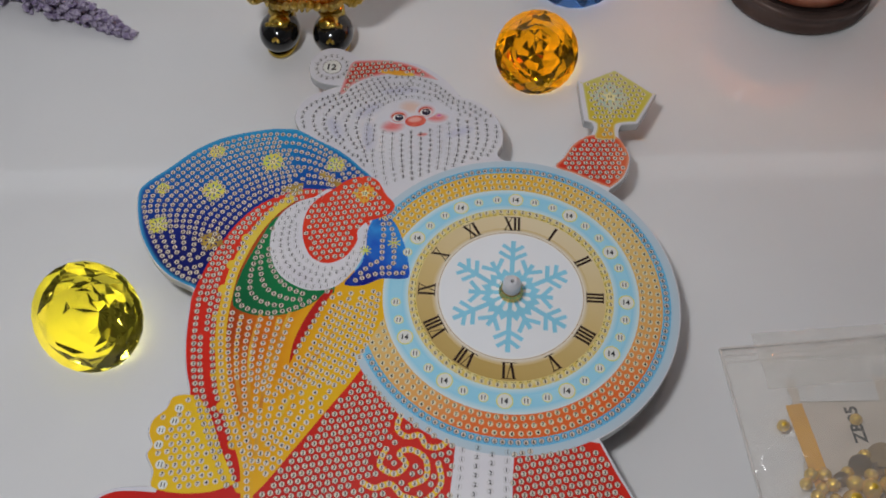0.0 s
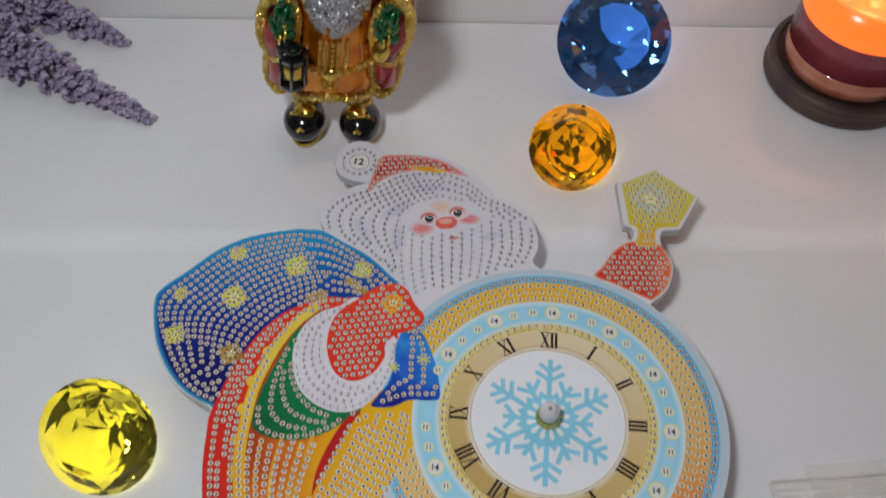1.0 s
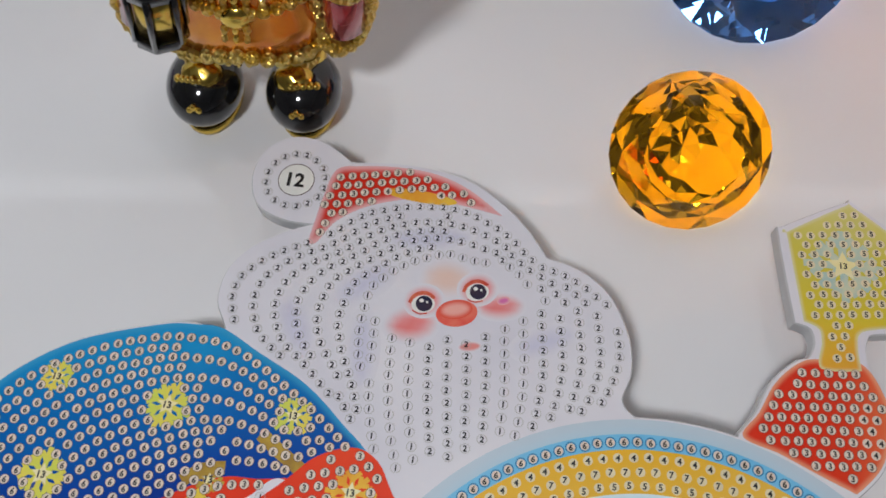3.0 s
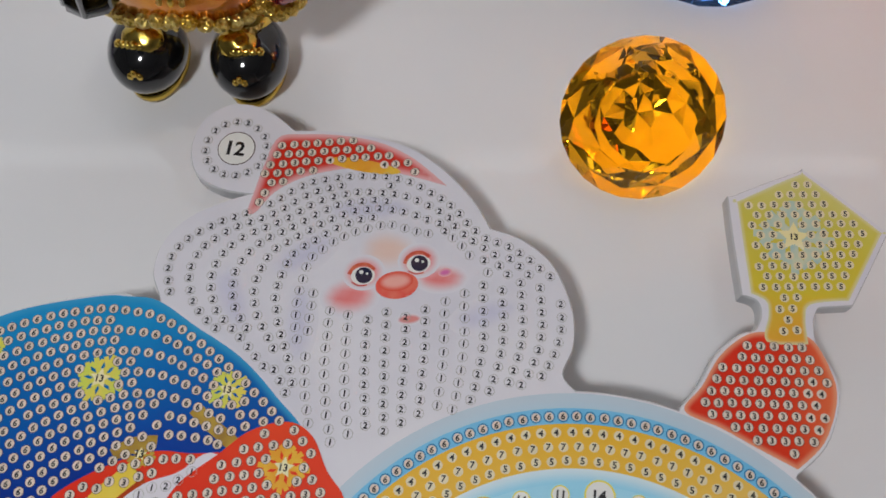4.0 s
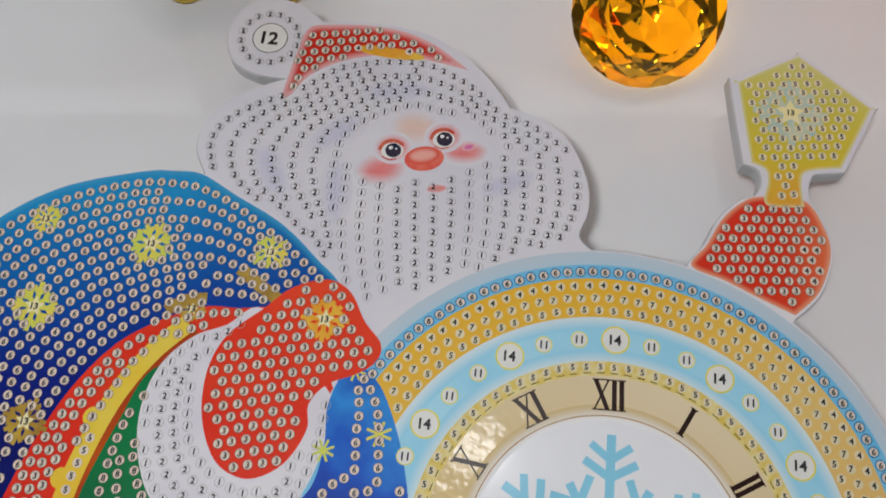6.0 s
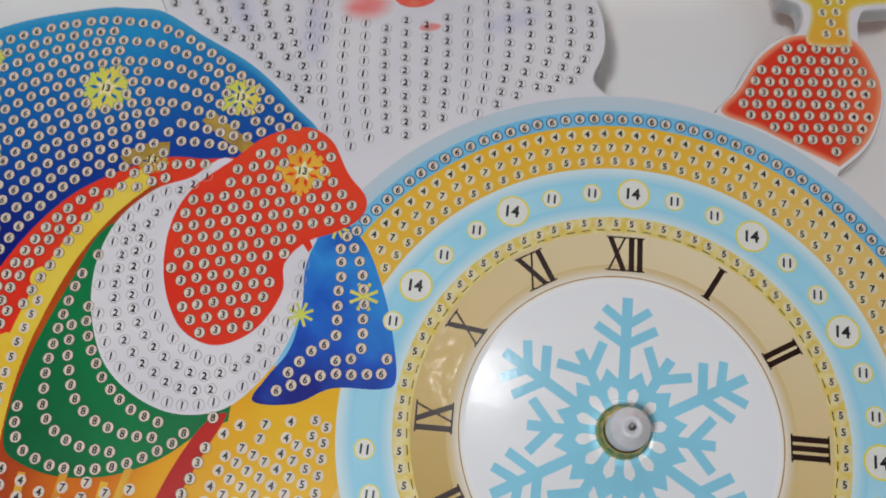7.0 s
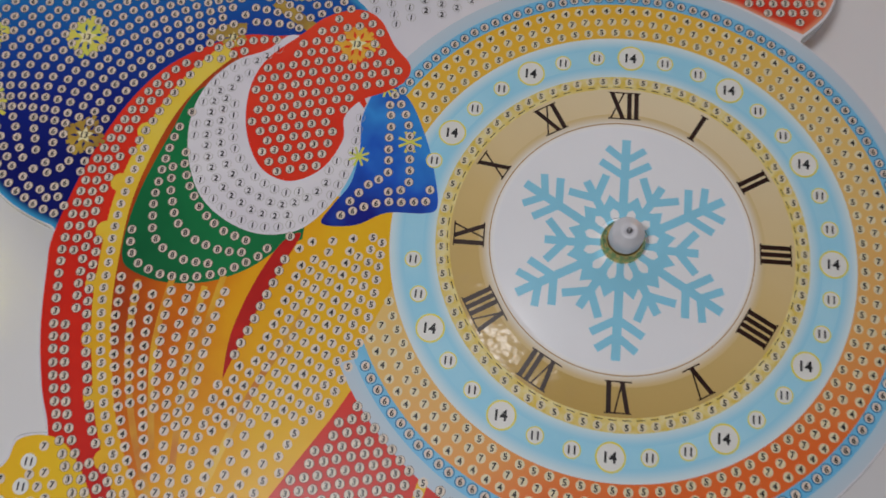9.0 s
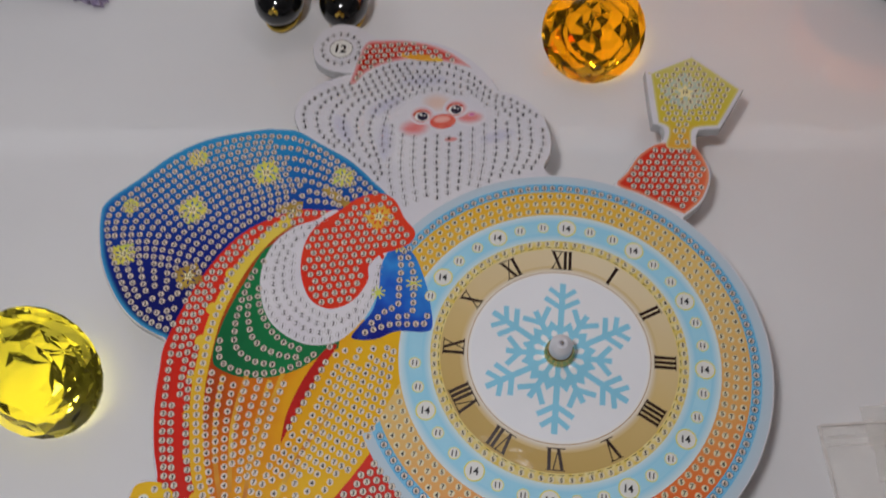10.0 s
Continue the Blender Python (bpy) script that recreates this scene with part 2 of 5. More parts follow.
def margin(x, y, poly):
    P = np.array(poly)
    Q = np.roll(P, -1, axis=0)
    d, p = Q - P, np.array((x, y)) - P
    t = np.clip((p * d).sum(1) / np.maximum((d * d).sum(1), 1e-12), 0, 1)
    return float(np.sqrt(((p - d * t[:, None]) ** 2).sum(1)).min())


def lathe(profile, bm=None, n=40, centre=(0, 0, 0), mat=0):
    bm = bm or bmesh.new()
    rings = []
    for r, z in profile:
        if r < 1e-6:
            rings.append([bm.verts.new((centre[0], centre[1], centre[2] + z))])
        else:
            rings.append([bm.verts.new((centre[0] + r * math.cos(2 * math.pi * i / n), centre[1] + r * math.sin(2 * math.pi * i / n), centre[2] + z)) for i in range(n)])
    for a, b in zip(rings, rings[1:]):
        for i in range(n):
            j = (i + 1) % n
            if len(a) == 1 and len(b) == 1:
                continue
            if len(a) == 1:
                f = bm.faces.new((a[0], b[j], b[i]))
            elif len(b) == 1:
                f = bm.faces.new((a[i], a[j], b[0]))
            else:
                f = bm.faces.new((a[i], a[j], b[j], b[i]))
            f.smooth, f.material_index = True, mat
    return bm


# ---------------------------------------------------------------- table and back panel
SEAM = math.atan2(0.028, 0.32)          # the table's back edge runs a little askew
def along(u, v, z):
    """u along the back edge, v away from it towards the room."""
    c, s = math.cos(SEAM), math.sin(SEAM)
    return (-0.035 + u * c + v * s, 0.2518 + u * s - v * c, z)


def loft_along(name, profile, us, mat, label, category):
    """A straight run with one cross-section; profile(u) gives (v, z) pairs."""
    bm = bmesh.new()
    rows = [[bm.verts.new(along(u, v, TABLE + z)) for v, z in profile(u)] for u in us]
    for a, b in zip(rows, rows[1:]):
        for i in range(len(a)):
            j = (i + 1) % len(a)
            bm.faces.new((a[i], b[i], b[j], a[j]))
    bm.faces.new(rows[0]), bm.faces.new(rows[-1])
    bmesh.ops.recalc_face_normals(bm, faces=bm.faces)
    tagged(part(name, bm, mat), label, category, kind="structure")


def build_table():
    loft_along("table_top", lambda u: [(0.0, -0.03), (0.0, 0.0), (0.0014, -0.0005), (0.0024, 0.0), (0.9, 0.0), (0.905, -0.003), (0.907, -0.03)],
               (-1.1, 0.0, 1.1), M_TABLE, "glossy white table top with a straight back edge", "table")

    def panel(u):
        h = 0.264 - 0.04 * u          # its moulding drops a little to one side
        return [(0.0, -0.03), (0.0, 0.0), (-0.040, h), (-0.044, h + 0.003), (-0.064, h + 0.044), (-0.067, h + 0.048), (-0.07, 0.75), (-0.16, 0.75), (-0.16, -0.03)]
    loft_along("wall_back", lambda u: [(v - 0.0012, z) for v, z in panel(u)], (-1.1, -0.5, 0.0, 0.5, 1.1), M_WALL,
               "smooth white panel with a sloping moulding, behind the table", "wall")

    # an unseen glowing strip, added so the table mirrors a pale band
    def glow_profile(u):
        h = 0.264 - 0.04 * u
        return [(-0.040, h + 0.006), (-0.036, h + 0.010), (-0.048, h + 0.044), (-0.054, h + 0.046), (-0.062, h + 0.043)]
    m_glow = material("added_glow", (0.85, 0.86, 0.88), rough=0.5, emit=(0.92, 0.96, 1.0), emit_strength=1.0)
    loft_along("added_glow_strip", glow_profile, (-0.5, 0.0, 0.5), m_glow, "added glowing strip along the panel's moulding, unseen, mirrored as a pale band in the table", "lamp")


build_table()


def build_room():
    m_room = material("room_paint", (0.66, 0.65, 0.64), rough=0.8, vary=0.2, scale=2)
    m_floor = material("room_floor", (0.14, 0.10, 0.07), rough=0.5, vary=0.3, scale=6)
    m_ceiling = material("ceiling_paint", (0.75, 0.75, 0.75), rough=0.9, vary=0.06, scale=3)
    X0, X1, Y0, Y1, Z0, Z1 = -1.9, 1.9, -2.2, 1.3, -0.78, 1.75
    t = 0.08
    for name, lo, hi, mat in (("wall_north", (X0, Y1, Z0), (X1, Y1 + t, Z1), m_room), ("wall_south", (X0, Y0 - t, Z0), (X1, Y0, Z1), m_room),
                              ("wall_west", (X0 - t, Y0 - t, Z0), (X0, Y1 + t, Z1), m_room), ("wall_east", (X1, Y0 - t, Z0), (X1 + t, Y1 + t, Z1), m_room),
                              ("floor", (X0, Y0, Z0 - t), (X1, Y1, Z0), m_floor), ("ceiling", (X0, Y0, Z1), (X1, Y1, Z1 + t), m_ceiling)):
        bm = bmesh.new()
        c = [(lo[i] + hi[i]) / 2 for i in range(3)]
        bmesh.ops.create_cube(bm, size=1.0, matrix=Matrix.Translation(c) @ Matrix.Diagonal((hi[0] - lo[0], hi[1] - lo[1], hi[2] - lo[2], 1)))
        tagged(part(name, bm, mat), kind="structure")


build_room()

# ---------------------------------------------------------------- the clock board
Z = 0.000012              # step between layers of ink
clock = empty("wall_clock", (0, 0, TABLE))
tagged(clock, "unfinished bead-painting clock board printed with numbered dots, lying flat", "clock")


def on_clock(name, bm, mat, label=""):
    ob = part(name, bm, mat, clock, label)
    ob.location = (0, 0, -TABLE)
    return ob


def arc(a0, a1, r, n):
    return [(r * math.cos(math.radians(a0 + (a1 - a0) * i / n)), r * math.sin(math.radians(a0 + (a1 - a0) * i / n))) for i in range(n + 1)]


HEAD = [(-7, 71.5), (-7, 71.5), (-10, 75), (-8, 82), (-9, 91), (-14, 101), (-22, 107), (-30, 109), (-30, 109), (-35, 116), (-43, 123.5),
        (-54, 129.5), (-69, 131.5), (-83, 130.5), (-83, 130.5), (-88, 134), (-94, 136.5), (-101, 136), (-106.5, 131), (-108, 123), (-105, 115.5), (-98, 112),
        (-89.5, 111.5), (-89.5, 111.5), (-96, 108.5), (-104, 103), (-108.5, 96), (-109, 88), (-105.5, 80.5), (-105.5, 80.5)]
SACK = [(-113, 81.5), (-121, 80.5), (-139, 74.5), (-152, 65.5), (-162, 53.5), (-171, 43.5), (-172.5, 36), (-167, 19), (-158, 5), (-148, -4), (-136.5, -9), (-135, -11), (-135, -11)]
ROBE_EDGE = [(-134.5, -20), (-132.5, -34), (-129, -47), (-125, -57), (-125, -57), (-131.5, -58.5), (-133, -64), (-137, -69), (-137, -74.5), (-134.5, -79), (-135.5, -83),
             (-131.5, -89), (-130.5, -95), (-130.5, -95), (-144, -97), (-152, -103), (-156, -116), (-148, -140), (-148, -140)]
ROBE_LOW = [(70, -140), (70, -140), (64, -112), (51, -85), (45, -75), (38.5, -63), (38.5, -63)]
HAND = [(42.5, 59.0), (49, 66), (52.3, 76), (51.4, 83), (48, 88.5), (47.2, 94.5), (48.6, 98.6), (48.6, 98.6), (56.6, 100), (56.6, 100), (65.4, 118.6), (65, 120.6), (47.8, 133.8), (45, 134), (29.5, 125.6), (28, 123),
        (31, 99.5), (31, 99.5), (34.5, 98.5), (35.5, 95), (34, 91), (30.5, 89.5), (25, 84), (21, 76), (17, 70.5), (17, 70.5)]
OUTLINE = (curve(HEAD[:-1] + SACK + ROBE_EDGE + ROBE_LOW, False, 5)
           + arc(-58.6, 54.0, 0.0716, 40) + curve(HAND, False, 5) + arc(76.5, 95.6, 0.0716, 10))


def build_board():
    poly = []
    for p in OUTLINE:
        if not poly or math.hypot(p[0] - poly[-1][0], p[1] - poly[-1][1]) > 3e-4:
            poly.append(p)
    v, f = triangles(poly)
    bm = bmesh.new()
    for z, mat in ((0, 0), (-0.005, 1)):
        vs = [bm.verts.new((p[0], p[1], z)) for p in v]
        for t in f:
            bm.faces.new([vs[i] for i in t]).material_index = mat
    n = len(poly)
    prof = [(0.0, 0.0), (0.0003, -0.0006), (0.0003, -0.0045), (0.0, -0.005)]
    rings = []
    area = sum(poly[i - 1][0] * poly[i][1] - poly[i][0] * poly[i - 1][1] for i in range(n))
    sgn = 1 if area > 0 else -1
    for out, z in prof:
        ring = []
        for i, (x, y) in enumerate(poly):
            (x0, y0), (x1, y1) = poly[i - 1], poly[(i + 1) % n]
            d = math.hypot(x1 - x0, y1 - y0) or 1
            ring.append(bm.verts.new((x + sgn * (y1 - y0) / d * out, y - sgn * (x1 - x0) / d * out, z)))
        rings.append(ring)
    for a, c in zip(rings, rings[1:]):
        for i in range(n):
            k = (i + 1) % n
            bm.faces.new((a[i], a[k], c[k], c[i])).material_index = 1
    bmesh.ops.recalc_face_normals(bm, faces=bm.faces)
    for q in bm.faces:
        if q.material_index == 0 and q.normal.z < 0:
            q.normal_flip()
    on_clock("board", bm, (M_BOARD, M_EDGE), "thick clear-edged board with a pale print")
    bm = bmesh.new()
    bmesh.ops.create_cube(bm, size=1.0, matrix=Matrix.Translation((0, 0, (TABLE - 0.005) / 2)) @ Matrix.Diagonal((0.056, 0.056, -TABLE - 0.0051, 1)))
    bmesh.ops.bevel(bm, geom=bm.edges[:], offset=0.002, segments=2, affect="EDGES")
    on_clock("movement_case", bm, M_BLACKPLASTIC, "black plastic clock movement under the board")


build_board()

def ink(name, poly, mat, level, feather=0.0):
    return on_clock(name, sheet(poly, Z * level, feather), mat)


P_SACK = curve([(-106, 81), (-113, 81.2), (-121, 80.2), (-139, 74.2), (-152, 65.2), (-162, 53.3), (-170.7, 43.3), (-172.2, 36), (-166.7, 19), (-157.7, 5.2), (-147.8, -3.7), (-136.2, -8.7),
                (-130, -8), (-100, 20), (-75, 40), (-66, 53), (-74, 62), (-84, 70), (-96, 76)])
P_ROBE = (curve([(-84, 48), (-90, 47), (-98, 46.5), (-107, 42.5), (-117, 35), (-125, 23), (-131, 7), (-134.7, -11), (-134.2, -20), (-132.2, -34), (-128.7, -47), (-124.7, -57.4), (-124, -70), (-128, -97), (-128, -97),
                 (-143, -98), (-151, -104), (-155, -116), (-147, -139), (-147, -139), (69, -139), (69, -139), (63, -112), (50, -85), (44, -75), (37.5, -63), (37.5, -63)], False)
          + curve([(0, -60), (-40, -45), (-60, 0), (-60, 20), (-70, 40)], False))
P_LINE = [(-101, 42), (-108, 34), (-114, 23), (-118, 10), (-120, -2), (-120, -15), (-119, -28), (-116, -41), (-112, -54), (-105, -68), (-97, -83), (-93.5, -97), (-93.5, -97)]
P_FAN = curve(P_LINE + [(-88, -90), (-79, -75), (-69.5, -59), (-61, -45), (-56, -34), (-55, -24), (-54, -10), (-54, 0), (-70, 5), (-95, 35)])
P_GREEN = curve([(-107, 30), (-112, 17), (-116, 3), (-117.5, -8), (-117, -15), (-114, -18), (-106, -20), (-96, -19), (-87, -15), (-80, -9), (-74, -4), (-80, 10), (-95, 32)])
P_CUFF = curve([(-84, 47.5), (-92, 42.5), (-99, 39), (-105, 32), (-107.5, 23), (-106.5, 13), (-102, 3), (-95, -3), (-86, -6), (-77, -4.5), (-71, 1), (-66.5, 9), (-64.5, 18), (-64, 27), (-70, 34)])
P_MITT = curve([(-84, 47.5), (-78, 53.5), (-70, 56.5), (-64, 54), (-59.5, 47), (-55, 42), (-55.5, 37.5), (-60, 34), (-66, 31), (-69.5, 26), (-69, 20), (-73, 12), (-80, 8), (-87, 10), (-91.5, 16), (-94, 24), (-94, 33), (-91, 40.5)])
P_TAIL = curve([(-61, 38), (-57, 35), (-53, 31), (-48.5, 22), (-45.5, 13), (-44, 5), (-47, 3), (-56, 2.2), (-63, -1.6), (-71, -2), (-69, 3), (-65.5, 9), (-64.5, 18), (-65, 27)])
P_HAT = curve([(-86.5, 128), (-80, 129.8), (-70, 130.6), (-60, 129.6), (-51, 126), (-42, 119.5), (-42, 119.5), (-54, 121.5), (-64, 122), (-76, 118.5), (-84, 113), (-88, 106.5), (-90, 106.5), (-89.5, 112), (-88.5, 120)])
P_HANDRED = curve([(17.8, 70), (21.6, 76), (25.6, 83.6), (31, 89), (36, 90.8), (46, 90.8), (50.9, 83), (51.8, 76), (48.6, 66.5), (42.6, 60.0), (42.6, 60.0), (34, 63.5), (26, 67)])
P_LANT = curve([(36.5, 88.5), (37, 95), (36.5, 98.5), (33, 100), (33, 100), (30, 123), (30, 124), (45, 133.2), (47.4, 133), (64.0, 120.2), (64.3, 118.8), (55.8, 101), (55.8, 101), (47, 99), (45.5, 95), (46, 89), (46, 89)])
P_DARK = curve([(-75.5, -5), (-79, -14), (-83, -25), (-88, -41), (-88, -41), (-88, -31), (-85, -19), (-80, -8)])
P_GOLDCOLLAR = curve([(-124.5, -57.5), (-131, -59), (-132.5, -64), (-136.5, -69.2), (-136.5, -74.7), (-134, -79), (-135, -83), (-131, -89), (-130, -95), (-120, -96.5), (-108, -95), (-99, -91), (-99, -91), (-107, -79), (-113, -68), (-119, -60)])
P_HEAD = curve(HEAD, False, 5) + curve([(-96, 76), (-84, 70), (-74, 62), (-66, 53), (-60, 42), (-40, 50)], False, 3)

ink("sack_print", P_SACK, M_BLUE, 1, 2.2)
ink("robe_print", P_ROBE, M_RED, 2)
ink("collar_print", P_GOLDCOLLAR, M_COLLAR, 3)
ink("sleeve_print", P_FAN, M_FAN, 3)
ink("hat_print", P_HAT, M_HATRED, 3, 2.4)
ink("lining_print", P_GREEN, M_GREEN, 5)
ink("stripe_print", P_DARK, M_DARKRED, 5.8)
ink("hand_print", P_HANDRED, M_ORANGE_RED, 3, 1.6)
ink("lantern_print", P_LANT, M_LANTERN, 4, 1.1)


def ribbon(pts, w, z, bm=None, steps=6):
    """A printed band along a smooth line; w in mm."""
    bm = bm or bmesh.new()
    c = curve(pts, False, steps)
    prev = None
    for i, (x, y) in enumerate(c):
        x0, y0 = c[max(i - 1, 0)]
        x1, y1 = c[min(i + 1, len(c) - 1)]
        d = math.hypot(x1 - x0, y1 - y0) or 1
        nx, ny = -(y1 - y0) / d * w * 0.0005, (x1 - x0) / d * w * 0.0005
        pair = (bm.verts.new((x + nx, y + ny, z)), bm.verts.new((x - nx, y - ny, z)))
        if prev:
            bm.faces.new((prev[0], prev[1], pair[1], pair[0]))
        prev = pair
    return bm


trim = ribbon(P_LINE[:-1], 4.6, Z * 6)
pts = curve(P_LINE[2:-1], False, 4)
for i in range(2, len(pts) - 2, 4):
    disc_ring(0, 0.0024, Z * 6.5, 14, pts[i][0] - 0.0022, pts[i][1] - 0.0004, trim)
on_clock("trim_print", trim, M_YELLOW)
folds = bmesh.new()
for line in ([(-112, -20), (-111, -36), (-106, -54), (-98, -72), (-94, -86)], [(-96, -20), (-97, -34), (-96, -55), (-94, -80)], [(-92, -17), (-94, -30), (-95, -46)],
             [(-66, -6), (-72, -24), (-82, -46), (-91, -76)], [(-104, -19), (-105, -36), (-101, -58)]):
    ribbon(line, 1.5, Z * 5.5, folds)
on_clock("fold_print", folds, material("print_fold", (0.62, 0.20, 0.012), rough=0.3, second=(0.80, 0.50, 0.03), scale=60))

M_BEADRING = material("print_bead_ring", (0.74, 0.55, 0.10), rough=0.32, spec=0.25, second=(0.80, 0.70, 0.34), scale=420)

# dial
def fading_ring(r0, r1, z, steps=8):
    bm = bmesh.new()
    fade = bm.verts.layers.float.new("fade")
    rings = []
    for k in range(steps + 1):
        r = r0 + (r1 - r0) * k / steps
        ring = [bm.verts.new((r * math.cos(2 * math.pi * i / 128), r * math.sin(2 * math.pi * i / 128), z)) for i in range(128)]
        for q in ring:
            q[fade] = 1 - k / steps
        rings.append(ring)
    for a, c in zip(rings, rings[1:]):
        for i in range(128):
            bm.faces.new((a[i], c[i], c[(i + 1) % 128], a[(i + 1) % 128]))
    return bm


def fading(name, colour, pale):
    return printed(name, [colour, colour], (0, 1, 0), (0, 1), 0.0, 30, pale)


on_clock("dial_halo", fading_ring(0.060, 0.0712, 7 * Z), fading("print_halo", (0.24, 0.62, 0.84), (0.52, 0.62, 0.70)))
on_clock("dial_rim", disc_ring(0.0640, 0.0678, 8 * Z), M_RIM)
on_clock("dial_gold_ring", disc_ring(0.0540, 0.0643, 9 * Z), M_RING)
on_clock("dial_sky_ring", disc_ring(0.0430, 0.0540, 9 * Z), M_SKY)
M_SKYEDGE = fading("print_sky_edge", (0.32, 0.67, 0.85), (0.66, 0.79, 0.84))
on_clock("dial_sky_edge", fading_ring(0.0512, 0.0545, 9.5 * Z), M_SKYEDGE)
on_clock("dial_sky_edge", fading_ring(0.0466, 0.0432, 9.6 * Z), M_SKYEDGE)
on_clock("dial_bead_ring", disc_ring(0.0402, 0.0437, 10 * Z), M_BEADRING)
on_clock("dial_hour_band", disc_ring(0.0298, 0.0403, 11 * Z), M_GOLDBAND)
on_clock("dial_hour_glow", fading_ring(0.0298, 0.0335, 11.6 * Z), fading("print_hour_glow", (0.85, 0.85, 0.86), (0.66, 0.50, 0.24)))
on_clock("dial_hour_line", disc_ring(0.03085, 0.0311, 12 * Z), M_GOLDLINE)
on_clock("dial_centre", disc_ring(0, 0.0299, 11.5 * Z), M_DIAL)
ticks = bmesh.new()
for k in range(82):
    a = 2 * math.pi * (k + 0.5) / 82
    for r, dr, da in ((0.0409, 0.0001, 0.022), (0.0420, 0.00022, 0.006)):
        v = [ticks.verts.new(((r + s * dr) * math.cos(a + t * da), (r + s * dr) * math.sin(a + t * da), 12 * Z)) for s, t in ((-1, -1), (1, -1), (1, 1), (-1, 1))]
        ticks.faces.new(v)
on_clock("minute_track", ticks, M_BROWN)

P_FLAP = arc(176, 197, 0.0546, 14) + [(-0.0592, -0.0335), (-0.066, -0.036), (-0.075, -0.02), (-0.075, 0.006)]
ink("sleeve_flap_print", P_FLAP, M_FAN, 12)
ink("cuff_print", P_CUFF, M_CUFF, 13)
ink("sack_neck_print", P_TAIL, M_TAIL, 14)
ink("mitten_print", P_MITT, M_RED, 15)


def bar(bm, x0, y0, x1, y1, w, z):
    """A straight printed stroke; everything in metres."""
    d = math.hypot(x1 - x0, y1 - y0)
    nx, ny = -(y1 - y0) / d * w / 2, (x1 - x0) / d * w / 2
    f = bm.faces.new([bm.verts.new(p) for p in ((x0 + nx, y0 + ny, z), (x0 - nx, y0 - ny, z), (x1 - nx, y1 - ny, z), (x1 + nx, y1 + ny, z))])
    f.normal_update()
    if f.normal.z < 0:
        f.normal_flip()


def numerals():
    """Roman hours, feet towards the centre, drawn stroke by stroke."""
    h = 0.0070
    wid = {"I": 0.0017, "V": 0.0042, "X": 0.0042}
    zz = 13 * Z
    for hour, word in enumerate(("XII", "I", "II", "III", "IIII", "V", "VI", "VII", "VIII", "IX", "X", "XI")):
        total = sum(wid[c] for c in word)
        place = Matrix.Rotation(math.radians(1.6 - 30 * hour), 4, "Z") @ Matrix.Translation((0, 0.0358, 0))
        bm = bmesh.new()
        bar(bm, -total / 2 - 0.0001, h / 2, total / 2 + 0.0001, h / 2, 0.00034, zz + 2 * Z)
        bmesh.ops.transform(bm, matrix=place, verts=bm.verts)
        numeral = on_clock("hour_numeral", bm, M_BROWN)
        bm = bmesh.new()
        bar(bm, -total / 2 - 0.0001, -h / 2, total / 2 + 0.0001, -h / 2, 0.00034, zz + 2 * Z)
        bmesh.ops.transform(bm, matrix=place, verts=bm.verts)
        part("serif", bm, M_BROWN, numeral)
        x = -total / 2
        for c in word:
            w = wid[c]
            bm = bmesh.new()
            if c == "I":
                bar(bm, x + w / 2, -h / 2, x + w / 2, h / 2, 0.00112, zz)
            elif c == "V":
                bar(bm, x + 0.0008, h / 2, x + w / 2, -h / 2, 0.00105, zz)
                bar(bm, x + w - 0.0005, h / 2, x + w / 2, -h / 2, 0.0004, zz + Z)
            else:
                bar(bm, x + 0.0007, h / 2, x + w - 0.0007, -h / 2, 0.00105, zz)
                bar(bm, x + w - 0.0005, h / 2, x + 0.0005, -h / 2, 0.0004, zz + Z)
            bmesh.ops.transform(bm, matrix=place, verts=bm.verts)
            part("letter", bm, M_BROWN, numeral)
            x += w


numerals()


def snowflake():
    bm = bmesh.new()
    z = 12.5 * Z
    for k in range(12):
        a = math.radians(90 + 30 * k)
        def P(r, s):
            r, s = r * 1.07, s * 1.07
            return (r * math.cos(a) - s * math.sin(a), r * math.sin(a) + s * math.cos(a) - 0.0005)
        def B(r0, s0, r1, s1, w):
            B.n += 1
            bar(bm, *P(r0, s0), *P(r1, s1), w, z + B.n * 1e-7)
        B.n = k * 12
        if k % 2 == 0:
            B(0.0088, 0, 0.0254, 0, 0.0021)
            for s in (-1, 1):
                B(0.0203, s * 0.0003, 0.0232, s * 0.0043, 0.0018)
                B(0.0166, s * 0.0003, 0.0197, s * 0.0056, 0.0019)
        else:
            B(0.0088, 0, 0.0168, 0, 0.0020)
            for s in (-1, 1):
                B(0.0124, s * 0.0002, 0.0163, s * 0.0047, 0.0019)
    core = bmesh.new()
    ring = []
    for k in range(48):
        r = (0.0098, 0.0104, 0.0122, 0.0104)[k % 4]
        a = math.radians(90 + 7.5 * k)
        ring.append(core.verts.new((r * 1.07 * math.cos(a), r * 1.07 * math.sin(a) - 0.0005, z + 2e-5)))
    core.faces.new(ring)
    on_clock("snowflake_core", core, M_ICE)
    holes = bmesh.new()
    for k in range(12):
        a = math.radians(105 + 30 * k)
        def Q(r, s):
            return (r * math.cos(a) - s * math.sin(a), r * math.sin(a) + s * math.cos(a), z + 4e-5)
        holes.faces.new([holes.verts.new(Q(r, s)) for r, s in ((0.0040, 0), (0.0056, -0.0006), (0.0072, -0.00105), (0.0082, -0.00095), (0.0090, 0), (0.0082, 0.00095), (0.0072, 0.00105), (0.0056, 0.0006))])
    on_clock("snowflake_petals", holes, M_DIAL)
    on_clock("snowflake_print", bm, M_ICE)


